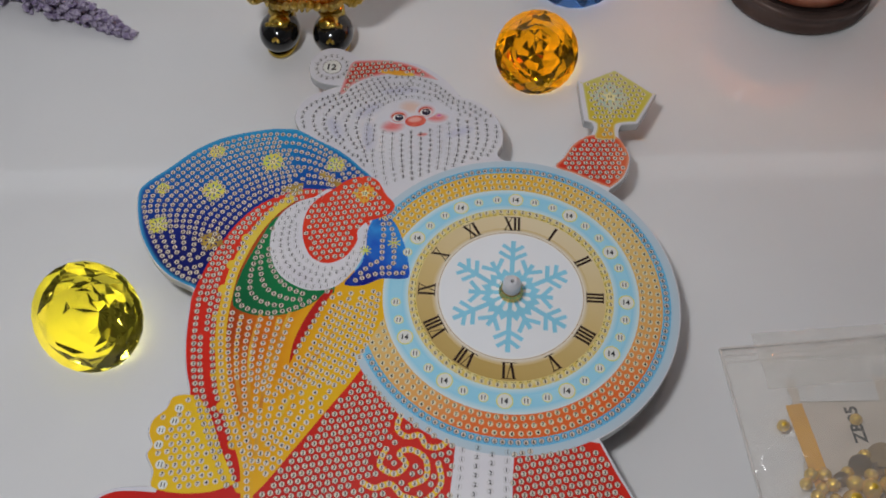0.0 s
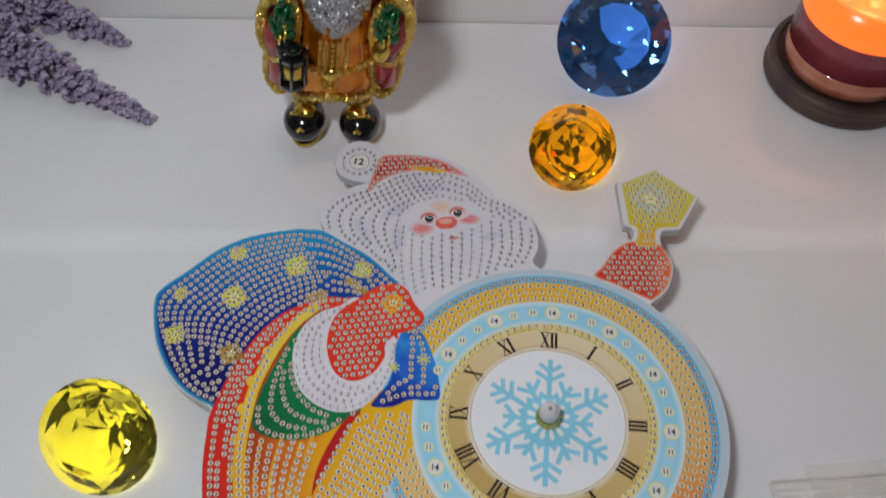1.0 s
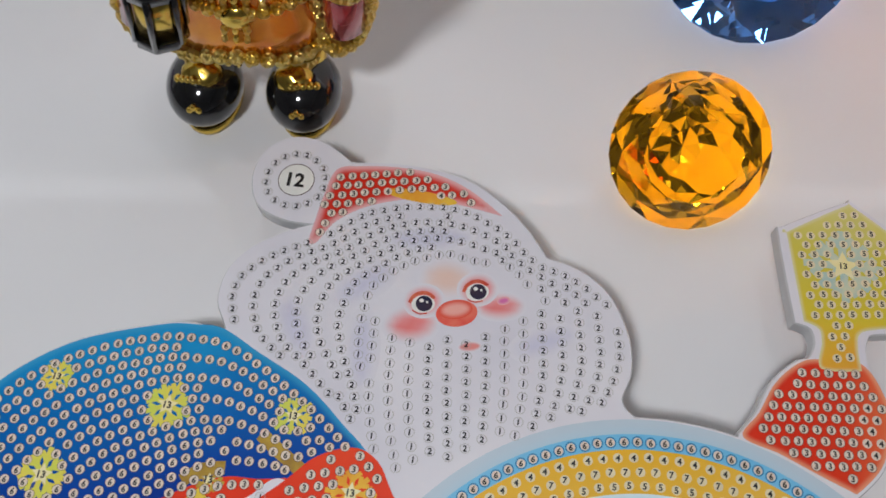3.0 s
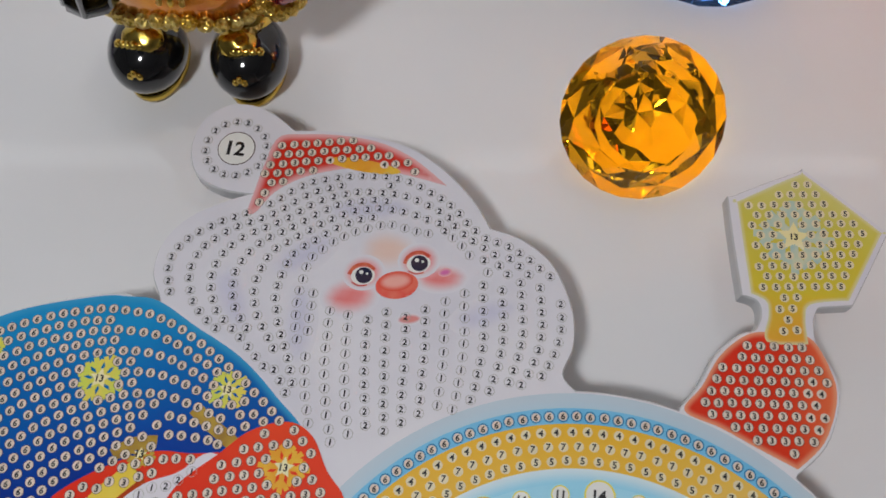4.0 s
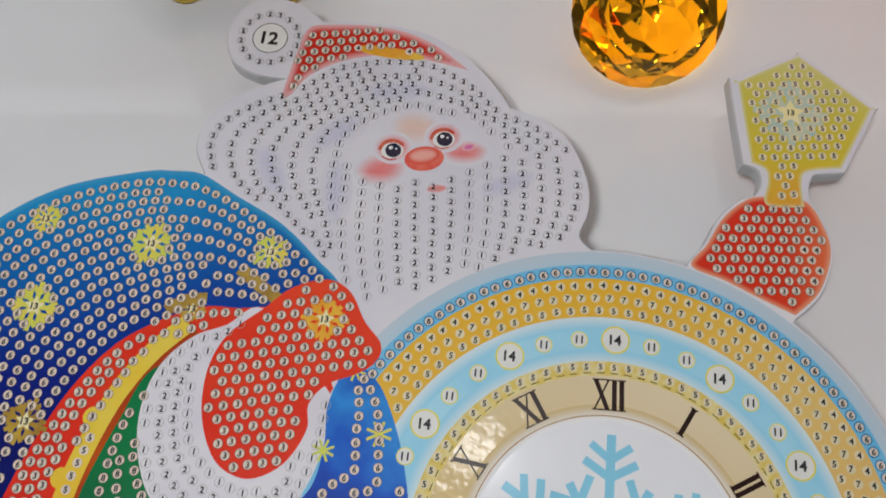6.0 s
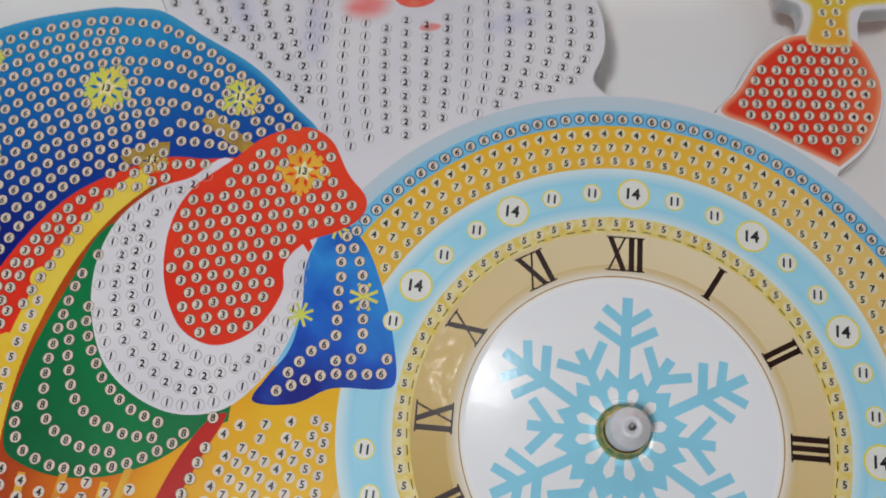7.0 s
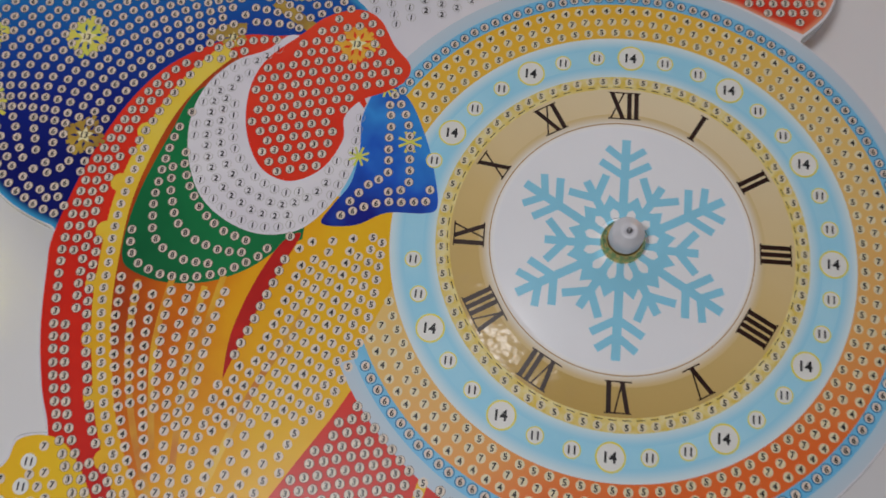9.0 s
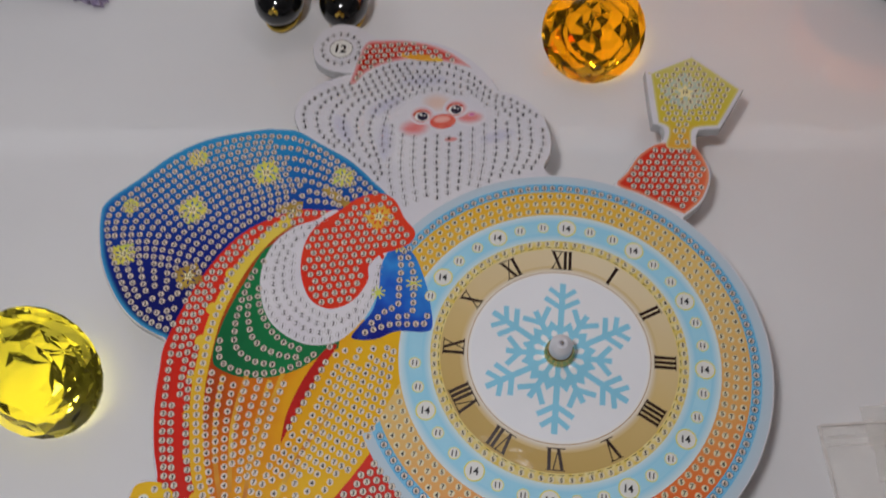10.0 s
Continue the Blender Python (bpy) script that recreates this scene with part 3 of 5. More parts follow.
snowflake()

# spindle
on_clock("washer", lathe([(0.0062, 0.00062), (0.0063, 0.0012), (0.0046, 0.0013), (0.0045, 0.0006)], n=36), M_CLEAR, "clear plastic washer").visible_shadow = False
on_clock("spindle_nut", lathe([(0.0050, 0.0010), (0.0052, 0.0016), (0.0051, 0.0030), (0.0046, 0.0034), (0.0047, 0.0038), (0.0044, 0.0042), (0.0045, 0.0046), (0.0040, 0.0052), (0.0030, 0.0053)], n=32), M_BRASS, "ribbed brass nut")
on_clock("spindle_cap", lathe([(0.0039, 0.0050), (0.0038, 0.0090), (0.0034, 0.0098), (0.0023, 0.0101), (0.0022, 0.0106), (0.0011, 0.0108), (0.0010, 0.0104), (0, 0.0103)], n=32), M_CAP, "milky white plastic cap")
on_clock("spindle_pin", lathe([(0.0007, 0.0103), (0.0007, 0.0110), (0.0004, 0.0113), (0, 0.0114)], n=14), M_STEEL)

# ---------------------------------------------------------------- numbered dots
GLYPH = {}
def glyph(word):
    """Vertices and faces of a word in the built-in font, one unit high, centred."""
    if word not in GLYPH:
        cu = bpy.data.curves.new("glyph", "FONT")
        cu.body, cu.resolution_u, cu.align_x, cu.offset = word, 2, "CENTER", 0.030
        ob = new("glyph", cu)
        dg = bpy.context.evaluated_depsgraph_get()
        me = bpy.data.meshes.new_from_object(ob.evaluated_get(dg))
        v = np.array([q.co[:] for q in me.vertices])
        f = [tuple(q.vertices) for q in me.polygons]
        bpy.data.objects.remove(ob)
        bpy.data.meshes.remove(me)
        bpy.data.curves.remove(cu)
        v[:, 1] -= (v[:, 1].max() + v[:, 1].min()) / 2
        v[:, 0] -= (v[:, 0].max() + v[:, 0].min()) / 2
        v[:, :2] /= v[:, 1].max() * 2
        GLYPH[word] = (v, f)
    return GLYPH[word]


class Print:
    """Gathers many small flat prints into one mesh."""
    def __init__(self):
        self.v, self.f, self.n = [], [], 0

    def add(self, v, f):
        self.v.append(v)
        self.f.extend(tuple(i + self.n for i in q) for q in f)
        self.n += len(v)

    def disc(self, x, y, r0, r1, z, n=14):
        a = np.arange(n) * 2 * math.pi / n
        if r0 <= 0:
            self.add(np.stack([x + r1 * np.cos(a), y + r1 * np.sin(a), np.full(n, z)], 1), [tuple(range(n))])
        else:
            v = np.concatenate([np.stack([x + r * np.cos(a), y + r * np.sin(a), np.full(n, z)], 1) for r in (r0, r1)])
            self.add(v, [(i, n + i, n + (i + 1) % n, (i + 1) % n) for i in range(n)])

    def word(self, text, x, y, h, z, turn=0.0):
        v, f = glyph(text)
        w = v * h
        c, s = math.cos(turn), math.sin(turn)
        w = np.stack([x + w[:, 0] * c - w[:, 1] * s, y + w[:, 0] * s + w[:, 1] * c, np.full(len(w), z)], 1)
        self.add(w, f)

    def put(self, name, mat, label=""):
        me = bpy.data.meshes.new(name)
        me.from_pydata(np.concatenate(self.v).tolist(), [], self.f)
        me.materials.append(mat)
        ob = new(name, me)
        ob.parent, ob.location = clock, (0, 0, -TABLE)
        return tagged(ob, label, kind="stuff")


INK, PALE, GREY, AZURE, LEMON, CREAM, FAINT, WHITE = [Print() for k in range(8)]
TAKEN = {}
rng = random.Random(4)


def free_at(x, y, gap):
    k = (int(x // 0.004), int(y // 0.004))
    for i in (-1, 0, 1):
        for j in (-1, 0, 1):
            for p in TAKEN.get((k[0] + i, k[1] + j), ()):
                if (p[0] - x) ** 2 + (p[1] - y) ** 2 < gap * gap:
                    return False
    TAKEN.setdefault(k, []).append((x, y))
    return True


def dot(x, y, word, style, r=0.00110):
    """style: full (pale disc), ring (thin ring on white), azure (blue ring), bare."""
    z = 0.00024
    x += rng.uniform(-1, 1) * 0.00012
    y += rng.uniform(-1, 1) * 0.00012
    if style == "full":
        PALE.disc(x, y, 0, r, z)
        if word not in "457":
            GREY.disc(x, y, r * 0.96, r * 1.05, z + 0.00001)
    elif style == "ring":
        FAINT.disc(x, y, r * 0.97, r * 1.07, z)
    elif style == "cream":
        CREAM.disc(x, y, 0, r, z)
    elif style == "azure":
        PALE.disc(x, y, 0, r * 0.9, z)
        AZURE.disc(x, y, r * 0.95, r * 1.18, z + 0.00001)
    elif style == "white":
        WHITE.disc(x, y, 0, r, z, 18)
    elif style == "lemon":
        CREAM.disc(x, y, 0, r, z)
    INK.word(word, x, y, r * 1.36 if len(word) == 1 else r * 1.0, z + 0.00003)


def blocked(x, y, keep_out):
    for k in keep_out:
        if len(k) == 3 and not isinstance(k[0], tuple):
            if math.hypot(x - k[0] * 0.001, y - k[1] * 0.001) < k[2] * 0.001:
                return True
        elif inside(x, y, k):
            return True
    return False


def rows_between(a, b, n, pitch, words, style, poly=None, edge=1.6, gap=2.5, keep_out=()):
    """Rows of dots that pass evenly from the line a to the line b (points in mm)."""
    A, B = curve(a, False, 8), curve(b, False, 8)
    def sample(c, t):
        c = np.array(c)
        d = np.concatenate([[0], np.cumsum(np.hypot(*np.diff(c, axis=0).T))])
        return np.array([np.interp(t * d[-1], d, c[:, 0]), np.interp(t * d[-1], d, c[:, 1])]).T
    t = np.linspace(0, 1, 160)
    SA, SB = sample(A, t), sample(B, t)
    for i in range(n):
        u = i / max(n - 1, 1)
        row = SA * (1 - u) + SB * u
        d = np.concatenate([[0], np.cumsum(np.hypot(*np.diff(row, axis=0).T))])
        s = (0.25 + 0.5 * (i % 2)) * pitch * 0.001
        word = words[min(int(u * len(words)), len(words) - 1)]
        while s < d[-1]:
            x, y = np.interp(s, d, row[:, 0]), np.interp(s, d, row[:, 1])
            s += pitch * 0.001
            if poly and (not inside(x, y, poly) or margin(x, y, poly) < edge * 0.001):
                continue
            if blocked(x, y, keep_out) or not free_at(x, y, gap * 0.001):
                continue
            dot(x, y, word, style)


def fill(poly, pitch, turn, word, style, edge=1.6, gap=2.4, keep_out=(), skew=0.87):
    xs, ys = [p[0] for p in poly], [p[1] for p in poly]
    c, s = math.cos(math.radians(turn)), math.sin(math.radians(turn))
    cx, cy = sum(xs) / len(xs), sum(ys) / len(ys)
    n = int(max(max(xs) - min(xs), max(ys) - min(ys)) / (pitch * 0.001)) + 2
    for i in range(-n, n):
        for j in range(-n, n):
            u, v = (i + 0.5 * (j % 2)) * pitch * 0.001, j * skew * pitch * 0.001
            x, y = cx + u * c - v * s, cy + u * s + v * c
            if inside(x, y, poly) and margin(x, y, poly) > edge * 0.001 and not blocked(x, y, keep_out) and free_at(x, y, gap * 0.001):
                dot(x, y, word(x, y) if callable(word) else word, style)


def star(x, y, r, points, mat, level=16, tip=0.42, turn=0.0):
    """An eight-armed printed snow star."""
    bm = bmesh.new()
    for k in range(points):
        a = turn + 2 * math.pi * k / points
        rr = r * (1.0 if k % 2 == 0 else 0.86)
        bar(bm, x, y, x + rr * math.cos(a), y + rr * math.sin(a), r * 0.20, level * Z + k * 2e-7)
        for s in (-1, 1):
            bx, by = x + rr * 0.5 * math.cos(a), y + rr * 0.5 * math.sin(a)
            b = a + s * 0.75
            bar(bm, bx, by, bx + rr * 0.42 * math.cos(b), by + rr * 0.42 * math.sin(b), r * 0.18, level * Z + (10 + k * 2 + s) * 2e-7)
    on_clock("star_print", bm, mat)
    bm = bmesh.new()
    ring = []
    for k in range(10):
        a = math.pi / 2 + math.pi * k / 5
        q = r * (0.42 if k % 2 == 0 else 0.2)
        ring.append((x + q * math.cos(a), y + q * math.sin(a)))
    on_clock("star_middle", sheet(ring, (level + 1.5) * Z), M_PALE)
    INK.word("13", x, y, 0.0017, 0.00027)


STARS = [(-114.5, 61, 6.0, M_STAR), (-85, 62, 5.0, M_STAR), (-138.5, 42, 6.2, M_STAR), (-133, 15, 5.6, M_STARDARK), (-159, 21, 5.2, M_STAR),
         (-142, 64.5, 4.4, M_STAR), (-101, 45.5, 3.6, M_STARDARK), (-162, 41, 3.6, M_STAR)]
for x, y, r, m in STARS:
    star(x * 0.001, y * 0.001, r * 0.001, 8, m, turn=0.25 * x)
star(-0.069, 0.0465, 0.0058, 8, M_STARRED, level=17)
for x, y, r in ((-52.5, 21, 3.0), (-64.5, 16, 2.6), (-60, 35, 2.6)):
    bm = bmesh.new()
    for k in range(8):
        a = 2 * math.pi * k / 8 + 0.2 * x
        bar(bm, x * 0.001, y * 0.001, (x + r * math.cos(a)) * 0.001, (y + r * math.sin(a)) * 0.001, r * 0.00022, 14.6 * Z + k * 2e-7)
    on_clock("neck_star_print", bm, M_STAR)
S_OUT = tuple((x, y, r * 0.62) for x, y, r, m in STARS)

# sack
rows_between([(-135, -6), (-148, 0), (-163, 20), (-169, 37), (-160, 50), (-149, 63), (-137, 71), (-120, 77), (-105, 77), (-92, 71), (-80, 63), (-69, 54)],
             [(-133, -4), (-131, 2), (-129, 9), (-126, 18), (-121, 28), (-115, 36), (-107, 43), (-100, 47), (-93, 48.5), (-86, 49), (-82, 51), (-78, 53)],
             14, 2.95, "6", "full", P_SACK, 2.2, 2.55, (P_ROBE, P_MITT) + S_OUT)
straps = ribbon([(-91.5, 57), (-86.5, 53.5), (-80, 49.5)], 3.2, 3 * Z)
ribbon([(-107, 44.5), (-103, 47.5), (-98, 48.5)], 3.0, 3 * Z, straps)
on_clock("strap_print", straps, M_STARDARK)
# sack neck
rows_between([(-58, 36), (-51, 29), (-47, 18), (-46.5, 7), (-50, 5.5), (-58, 4.5), (-68, 0)], [(-60, 34), (-58, 28), (-57.5, 18), (-57, 12), (-60, 10), (-63, 7), (-67, 2)],
             3, 3.0, "6", "full", P_TAIL, 1.5, 2.6, (P_MITT, P_CUFF))
# red band of the sleeve
rows_between([(-86, 46), (-96, 45), (-106, 41), (-116, 33), (-123, 22), (-129, 7), (-131.5, -9), (-131, -20), (-129, -34), (-125.5, -48), (-121, -60), (-113, -75), (-101, -94)],
             [(-98, 42), (-106, 36), (-112, 30), (-117, 20), (-121, 9), (-123.5, -2), (-123.5, -15), (-122.5, -28), (-119.5, -41), (-115.5, -54), (-109, -66), (-103, -78), (-97, -92)],
             4, 3.0, "3", "full", P_ROBE, 1.2, 2.6, (P_CUFF, P_MITT, P_GREEN))
rows_between(P_LINE[:-1], P_LINE[:-1], 1, 3.0, "5", "full", None, keep_out=(P_CUFF,))
# lining, cuff, mitten
rows_between([(-110, 25), (-114, 9), (-116, -5), (-114, -15), (-104, -18.5), (-92, -16), (-80, -8)], [(-106, 24), (-107, 12), (-103, 2), (-96, -5), (-88, -8), (-82, -8), (-77, -5)],
             4, 3.0, "8", "full", P_GREEN, 1.3, 2.6, (P_CUFF,))
rows_between([(-88, 43.5), (-97, 38.5), (-103.5, 32), (-105.8, 23), (-105, 13), (-101, 4.5), (-94, -1.2), (-86, -4.2), (-78, -2.8), (-72, 2), (-68, 9), (-66, 18), (-65.5, 27)],
             [(-92, 40), (-95, 36), (-97, 31), (-97, 23), (-95, 15), (-91, 10), (-86, 6.5), (-80, 4.8), (-75, 7), (-71, 12), (-68.5, 17), (-67.5, 22), (-66.8, 27)],
             4, 3.05, "1221", "ring", P_CUFF, 1.1, 2.5, (P_MITT, P_TAIL))
fill(P_MITT, 3.25, 14, "3", "full", 1.3, 2.6, ((-69, 46.5, 3.6),))
# the gold sleeve
rows_between([(-78, -11), (-83, -26), (-87, -38)], [(-78, -11), (-83, -26), (-87, -38)], 1, 3.1, "3", "full", None, 0, 2.2)
rows_between([(-116, -19), (-115, -32), (-112, -44), (-107, -58), (-100, -73), (-94, -88)], [(-91, -20), (-93, -32), (-94, -46), (-94, -58), (-93.5, -72), (-93, -86)],
             7, 3.05, "4447777", "full", P_FAN, 1.2, 2.55, (P_GREEN, P_DARK))
rows_between([(-77, -7), (-82, -20), (-87, -36), (-89, -44), (-91.5, -58), (-92, -72), (-92, -85)], [(-56, -3), (-57, -24), (-63, -43), (-74, -64), (-88, -88)],
             10, 3.05, "5447774755", "full", P_FAN, 1.0, 2.5, (P_GREEN, P_DARK, P_CUFF, P_TAIL, (10, 0, 66)))
# collar
fill(P_GOLDCOLLAR, 3.3, 14, lambda x, y: "4" if x > -0.113 else "7", "full", 1.6, 2.7, ((-127, -62.5, 3), (-128, -69, 3), (-133, -73, 3), (-132, -79, 3), (-130, -87, 3), (-126, -94, 3)))
for x, y in ((-127.5, -63.5), (-128, -69), (-132.3, -73), (-131.8, -79), (-129, -86.5), (-126, -94)):
    dot(x * 0.001, y * 0.001, "11", "white", 0.0018)
# lower robe with its white fur stripe and gold scrolls
SCROLLS = ([(-40, -58), (-41, -64), (-37, -67), (-32, -66), (-29, -70), (-24, -70), (-21, -67)], [(-44, -72), (-46, -79), (-40, -82), (-36, -78), (-39, -74), (-35, -72), (-29, -75), (-28, -82), (-34, -86)],
           [(-52, -86), (-47, -88), (-41, -86), (-36, -90), (-30, -91)], [(-24, -76), (-22, -84), (-26, -90)])
gold = bmesh.new()
for s in SCROLLS:
    ribbon(s, 2.2, 4.5 * Z, gold)
on_clock("scroll_print", gold, M_COLLAR)
for s in SCROLLS:
    rows_between(s, s, 1, 2.7, "5", "full", None, 0, 2.0, ((0, 0, 70),))
P_FUR = curve([(-18, -64), (-18, -64), (-18.5, -90), (-22, -138), (-22, -138), (10, -138), (10, -138), (5, -90), (5, -66), (5, -66)], True, 3)
ink("fur_stripe_print", P_FUR, M_CUFF, 4)
rows_between([(-15, -66), (-15.5, -90), (-18, -136)], [(2.2, -67), (2.5, -90), (6, -136)], 4, 3.6, "1221", "ring", None, 0, 2.5, ((0, 0, 69.5),))
LOWER = curve([(-58, -40), (-58, -40), (-92, -97), (-92, -97), (-60, -120), (-60, -120), (60, -112), (60, -112), (50, -86), (37, -64), (37, -64), (0, -60)], True, 2)
fill(LOWER, 3.05, 16, "3", "full", 1.2, 2.55, (P_FUR, P_FAN, (0, 0, 69.5)))
# head
fill(P_HAT, 3.0, 12, lambda x, y: "4" if y < 0.1235 and -0.073 < x < -0.052 else "3", "full", 1.0, 2.4)
for k in range(16):
    a = 2 * math.pi * (k + 0.5) / 16
    dot(-0.0965 + 0.0078 * math.cos(a), 0.1235 + 0.0078 * math.sin(a), "2", "ring")
GREY.disc(-0.0965, 0.1235, 0.0046, 0.0048, 0.00024, 28)
WHITE.disc(-0.0965, 0.1235, 0, 0.0046, 0.000235, 28)
INK.word("12", -0.0965, 0.1235, 0.0041, 0.00027)
FACE = curve([(-69, 86), (-66, 95), (-60, 98.5), (-54, 104.5), (-49, 101), (-41, 102.5), (-34, 98), (-35, 93), (-42, 90), (-46, 84.5), (-51, 86.5), (-60, 83.5)])
rows_between([(-14, 98), (-23, 104), (-32, 107), (-41, 114.5), (-52, 119.5), (-64, 119.5), (-76, 116), (-87, 107.5), (-98, 101.5), (-104.5, 95), (-105.5, 88), (-101, 79.5), (-91, 73.5), (-80, 66), (-71.5, 59)],
             [(-29, 97), (-33, 100.5), (-39, 105.5), (-47, 106), (-55, 107), (-63, 104), (-69, 99.5), (-72.5, 95), (-73, 90), (-73.5, 86), (-73, 82), (-72.5, 78), (-71, 73), (-70, 68), (-69.5, 63)],
             7, 3.05, "2222221", "ring", P_HEAD, 1.8, 2.55, (FACE, P_HAT, P_SACK, P_MITT))
rows_between([(-70, 88), (-69.5, 78), (-68.5, 68), (-66, 58), (-63, 50)], [(-13, 100), (-11.5, 92), (-11, 84), (-13.5, 76), (-16, 72)], 14, 3.1, "122122", "ring", P_HEAD, 1.8, 2.6,
             (FACE, P_HAT, P_SACK, P_MITT, (0, 0, 70.5)))
# lantern and raised mitten
fill(P_LANT, 3.1, 8, "5", "lemon", 1.8, 2.4, ((43.5, 116, 3.4),))
fill(P_HANDRED, 3.1, 5, lambda x, y: "4" if x > 0.044 and 0.069 < y < 0.080 else "3", "full", 1.6, 2.5)
star(0.0435, 0.116, 0.0098, 8, material("print_star_ice", (0.64, 0.66, 0.46), rough=0.3, second=(0.40, 0.56, 0.52), scale=190), level=6)
# dial rings
for r, n, word, style, ph in ((0.0659, 136, "6", "azure", 0), (0.0624, 114, "4", "cream", 0), (0.0592, 108, "7", "cream", 0.5), (0.0561, 102, "5", "cream", 0.2), (0.0424, 82, "5", "lemon", 0)):
    for k in range(n):
        a = math.pi / 2 + 2 * math.pi * (k + ph) / n
        x, y = r * math.cos(a), r * math.sin(a)
        if not any(inside(x, y, p) for p in (P_MITT, P_TAIL, P_CUFF)) and not (r > 0.055 and 170 < math.degrees(a) % 360 < 198 + (r - 0.056) * 1250):
            dot(x, y, word, style, 0.00112 if style != "lemon" else 0.00108)
for k in range(36):
    a = math.pi / 2 - 2 * math.pi * k / 36
    x, y = 0.049 * math.cos(a), 0.049 * math.sin(a)
    if any(inside(x, y, p) for p in (P_MITT, P_TAIL, P_CUFF)) or k == 27:
        continue
    big = k % 3 == 0
    r = 0.0031 if big else 0.00180
    WHITE.disc(x, y, 0, r, 0.00024, 24)
    LEMON.disc(x, y, r * 0.97, r * (1.10 if big else 1.12), 0.00025, 24)
    INK.word("14" if big else "11", x, y, 0.0025 if big else 0.0019, 0.00027)

INK.put("number_print", M_BLACK, "small black printed numbers")
PALE.put("dot_print", M_DOT, "pale round printed dots")
GREY.put("dot_ring_print", M_DOTRING, "thin grey printed rings")
AZURE.put("rim_ring_print", M_BLUERING, "blue printed rings")
CREAM.put("cream_dot_print", M_CREAM, "cream printed dots")
FAINT.put("faint_ring_print", M_FAINT, "faint printed rings")
WHITE.put("white_dot_print", M_WHITEDOT, "white printed hour dots")
LEMON.put("hour_ring_print", M_LEMON, "thin yellow printed rings")


def blob(x, y, rx, ry, turn, mat, level, name, feather=0.0):
    c, s = math.cos(math.radians(turn)), math.sin(math.radians(turn))
    pts = []
    for k in range(28):
        a = 2 * math.pi * k / 28
        u, v = rx * math.cos(a), ry * math.sin(a)
        pts.append(((x + u * c - v * s) * 0.001, (y + u * s + v * c) * 0.001))
    on_clock(name, sheet(pts, level * Z, feather), mat)


# the painted face, in plain patches
PAPER = (0.71, 0.695, 0.745)
M_SOFTLILAC = fading("print_soft_lilac", (0.60, 0.59, 0.72), PAPER)
M_SOFTCHEEK = fading("print_soft_cheek", (0.80, 0.20, 0.19), PAPER)
M_SOFTSKIN = fading("print_soft_skin", (0.78, 0.56, 0.48), PAPER)
M_NOSESHINE = fading("print_nose_shine", (0.84, 0.40, 0.34), (0.76, 0.09, 0.05))
M_IRIS = material("print_iris", (0.012, 0.014, 0.045), rough=0.3, spec=0.25, second=(0.05, 0.03, 0.05), scale=300)
M_REDLINE = material("print_red_line", (0.55, 0.04, 0.03), rough=0.3, spec=0.25, second=(0.72, 0.20, 0.10), scale=240)
blob(-54, 100.5, 7.5, 6.0, 0, M_SOFTSKIN, 4, "brow_patch", 5.2)
blob(-61.2, 87.6, 7.2, 5.2, 12, M_SOFTCHEEK, 4.2, "cheek_patch", 4.8)
blob(-40.4, 94.8, 6.6, 4.0, 8, M_SOFTCHEEK, 4.4, "cheek_patch", 3.8)
blob(-39.6, 96.4, 1.7, 1.1, 20, fading("print_pink_spot", (0.70, 0.16, 0.42), (0.80, 0.42, 0.42)), 4.6, "cheek_patch", 0.9)
for ex, ey, lean in ((-59, 93.2, 12), (-46.2, 97.9, 18)):
    blob(ex, ey + 0.8, 5.2, 4.6, lean, M_SOFTCHEEK, 4.8, "eye_patch", 3.2)
    blob(ex, ey, 2.9, 2.3, lean, M_WHITEDOT, 5.4, "eye_patch")
    blob(ex + 0.2, ey + 0.1, 2.05, 2.05, 0, M_IRIS, 6, "eye_patch")
    blob(ex - 0.5, ey + 0.8, 0.55, 0.5, 0, M_WHITEDOT, 6.5, "eye_patch")
    blob(ex + 0.9, ey + 0.6, 0.3, 0.3, 0, M_WHITEDOT, 6.5, "eye_patch")
    c, q = math.cos(math.radians(lean)), math.sin(math.radians(lean))
    lid = [(u * c - v * q + ex, u * q + v * c + ey) for u, v in ((-3.3, 0.6), (-2.2, 2.2), (-0.4, 2.9), (1.4, 2.6), (2.9, 1.2))]
    on_clock("eyelid_print", ribbon(lid, 0.9, 6.8 * Z), M_REDLINE)
    crease = [(u * c - v * q + ex, u * q + v * c + ey) for u, v in ((-2.8, -1.4), (-1.2, -2.5), (0.8, -2.5))]
    on_clock("eyelid_print", ribbon(crease, 0.35, 6.7 * Z), M_REDLINE)
blob(-50.6, 91.8, 5.1, 3.5, 14, M_NOSE, 7, "nose_patch")
blob(-51.0, 92.7, 4.2, 2.5, 14, M_NOSESHINE, 7.4, "nose_patch", 1.7)
# gold embroidery on the cap
blob(-63.5, 122.6, 9.5, 1.7, -4, M_STARRED, 4, "cap_trim_print")
blob(-46.5, 83.7, 2.9, 1.4, 12, fading("print_mouth", (0.78, 0.28, 0.26), PAPER), 4, "mouth_patch", 0.9)
for x, y, rx, ry, t in ((-72, 80, 4.5, 11, 6), (-74, 97, 10, 5.0, 40), (-29, 87, 9, 4.5, 25), (-89, 84, 5.0, 10, 30), (-60, 111, 12, 4.5, 10)):
    blob(x, y, rx, ry, t, M_SOFTLILAC, 2, "shade_print", min(rx, ry))

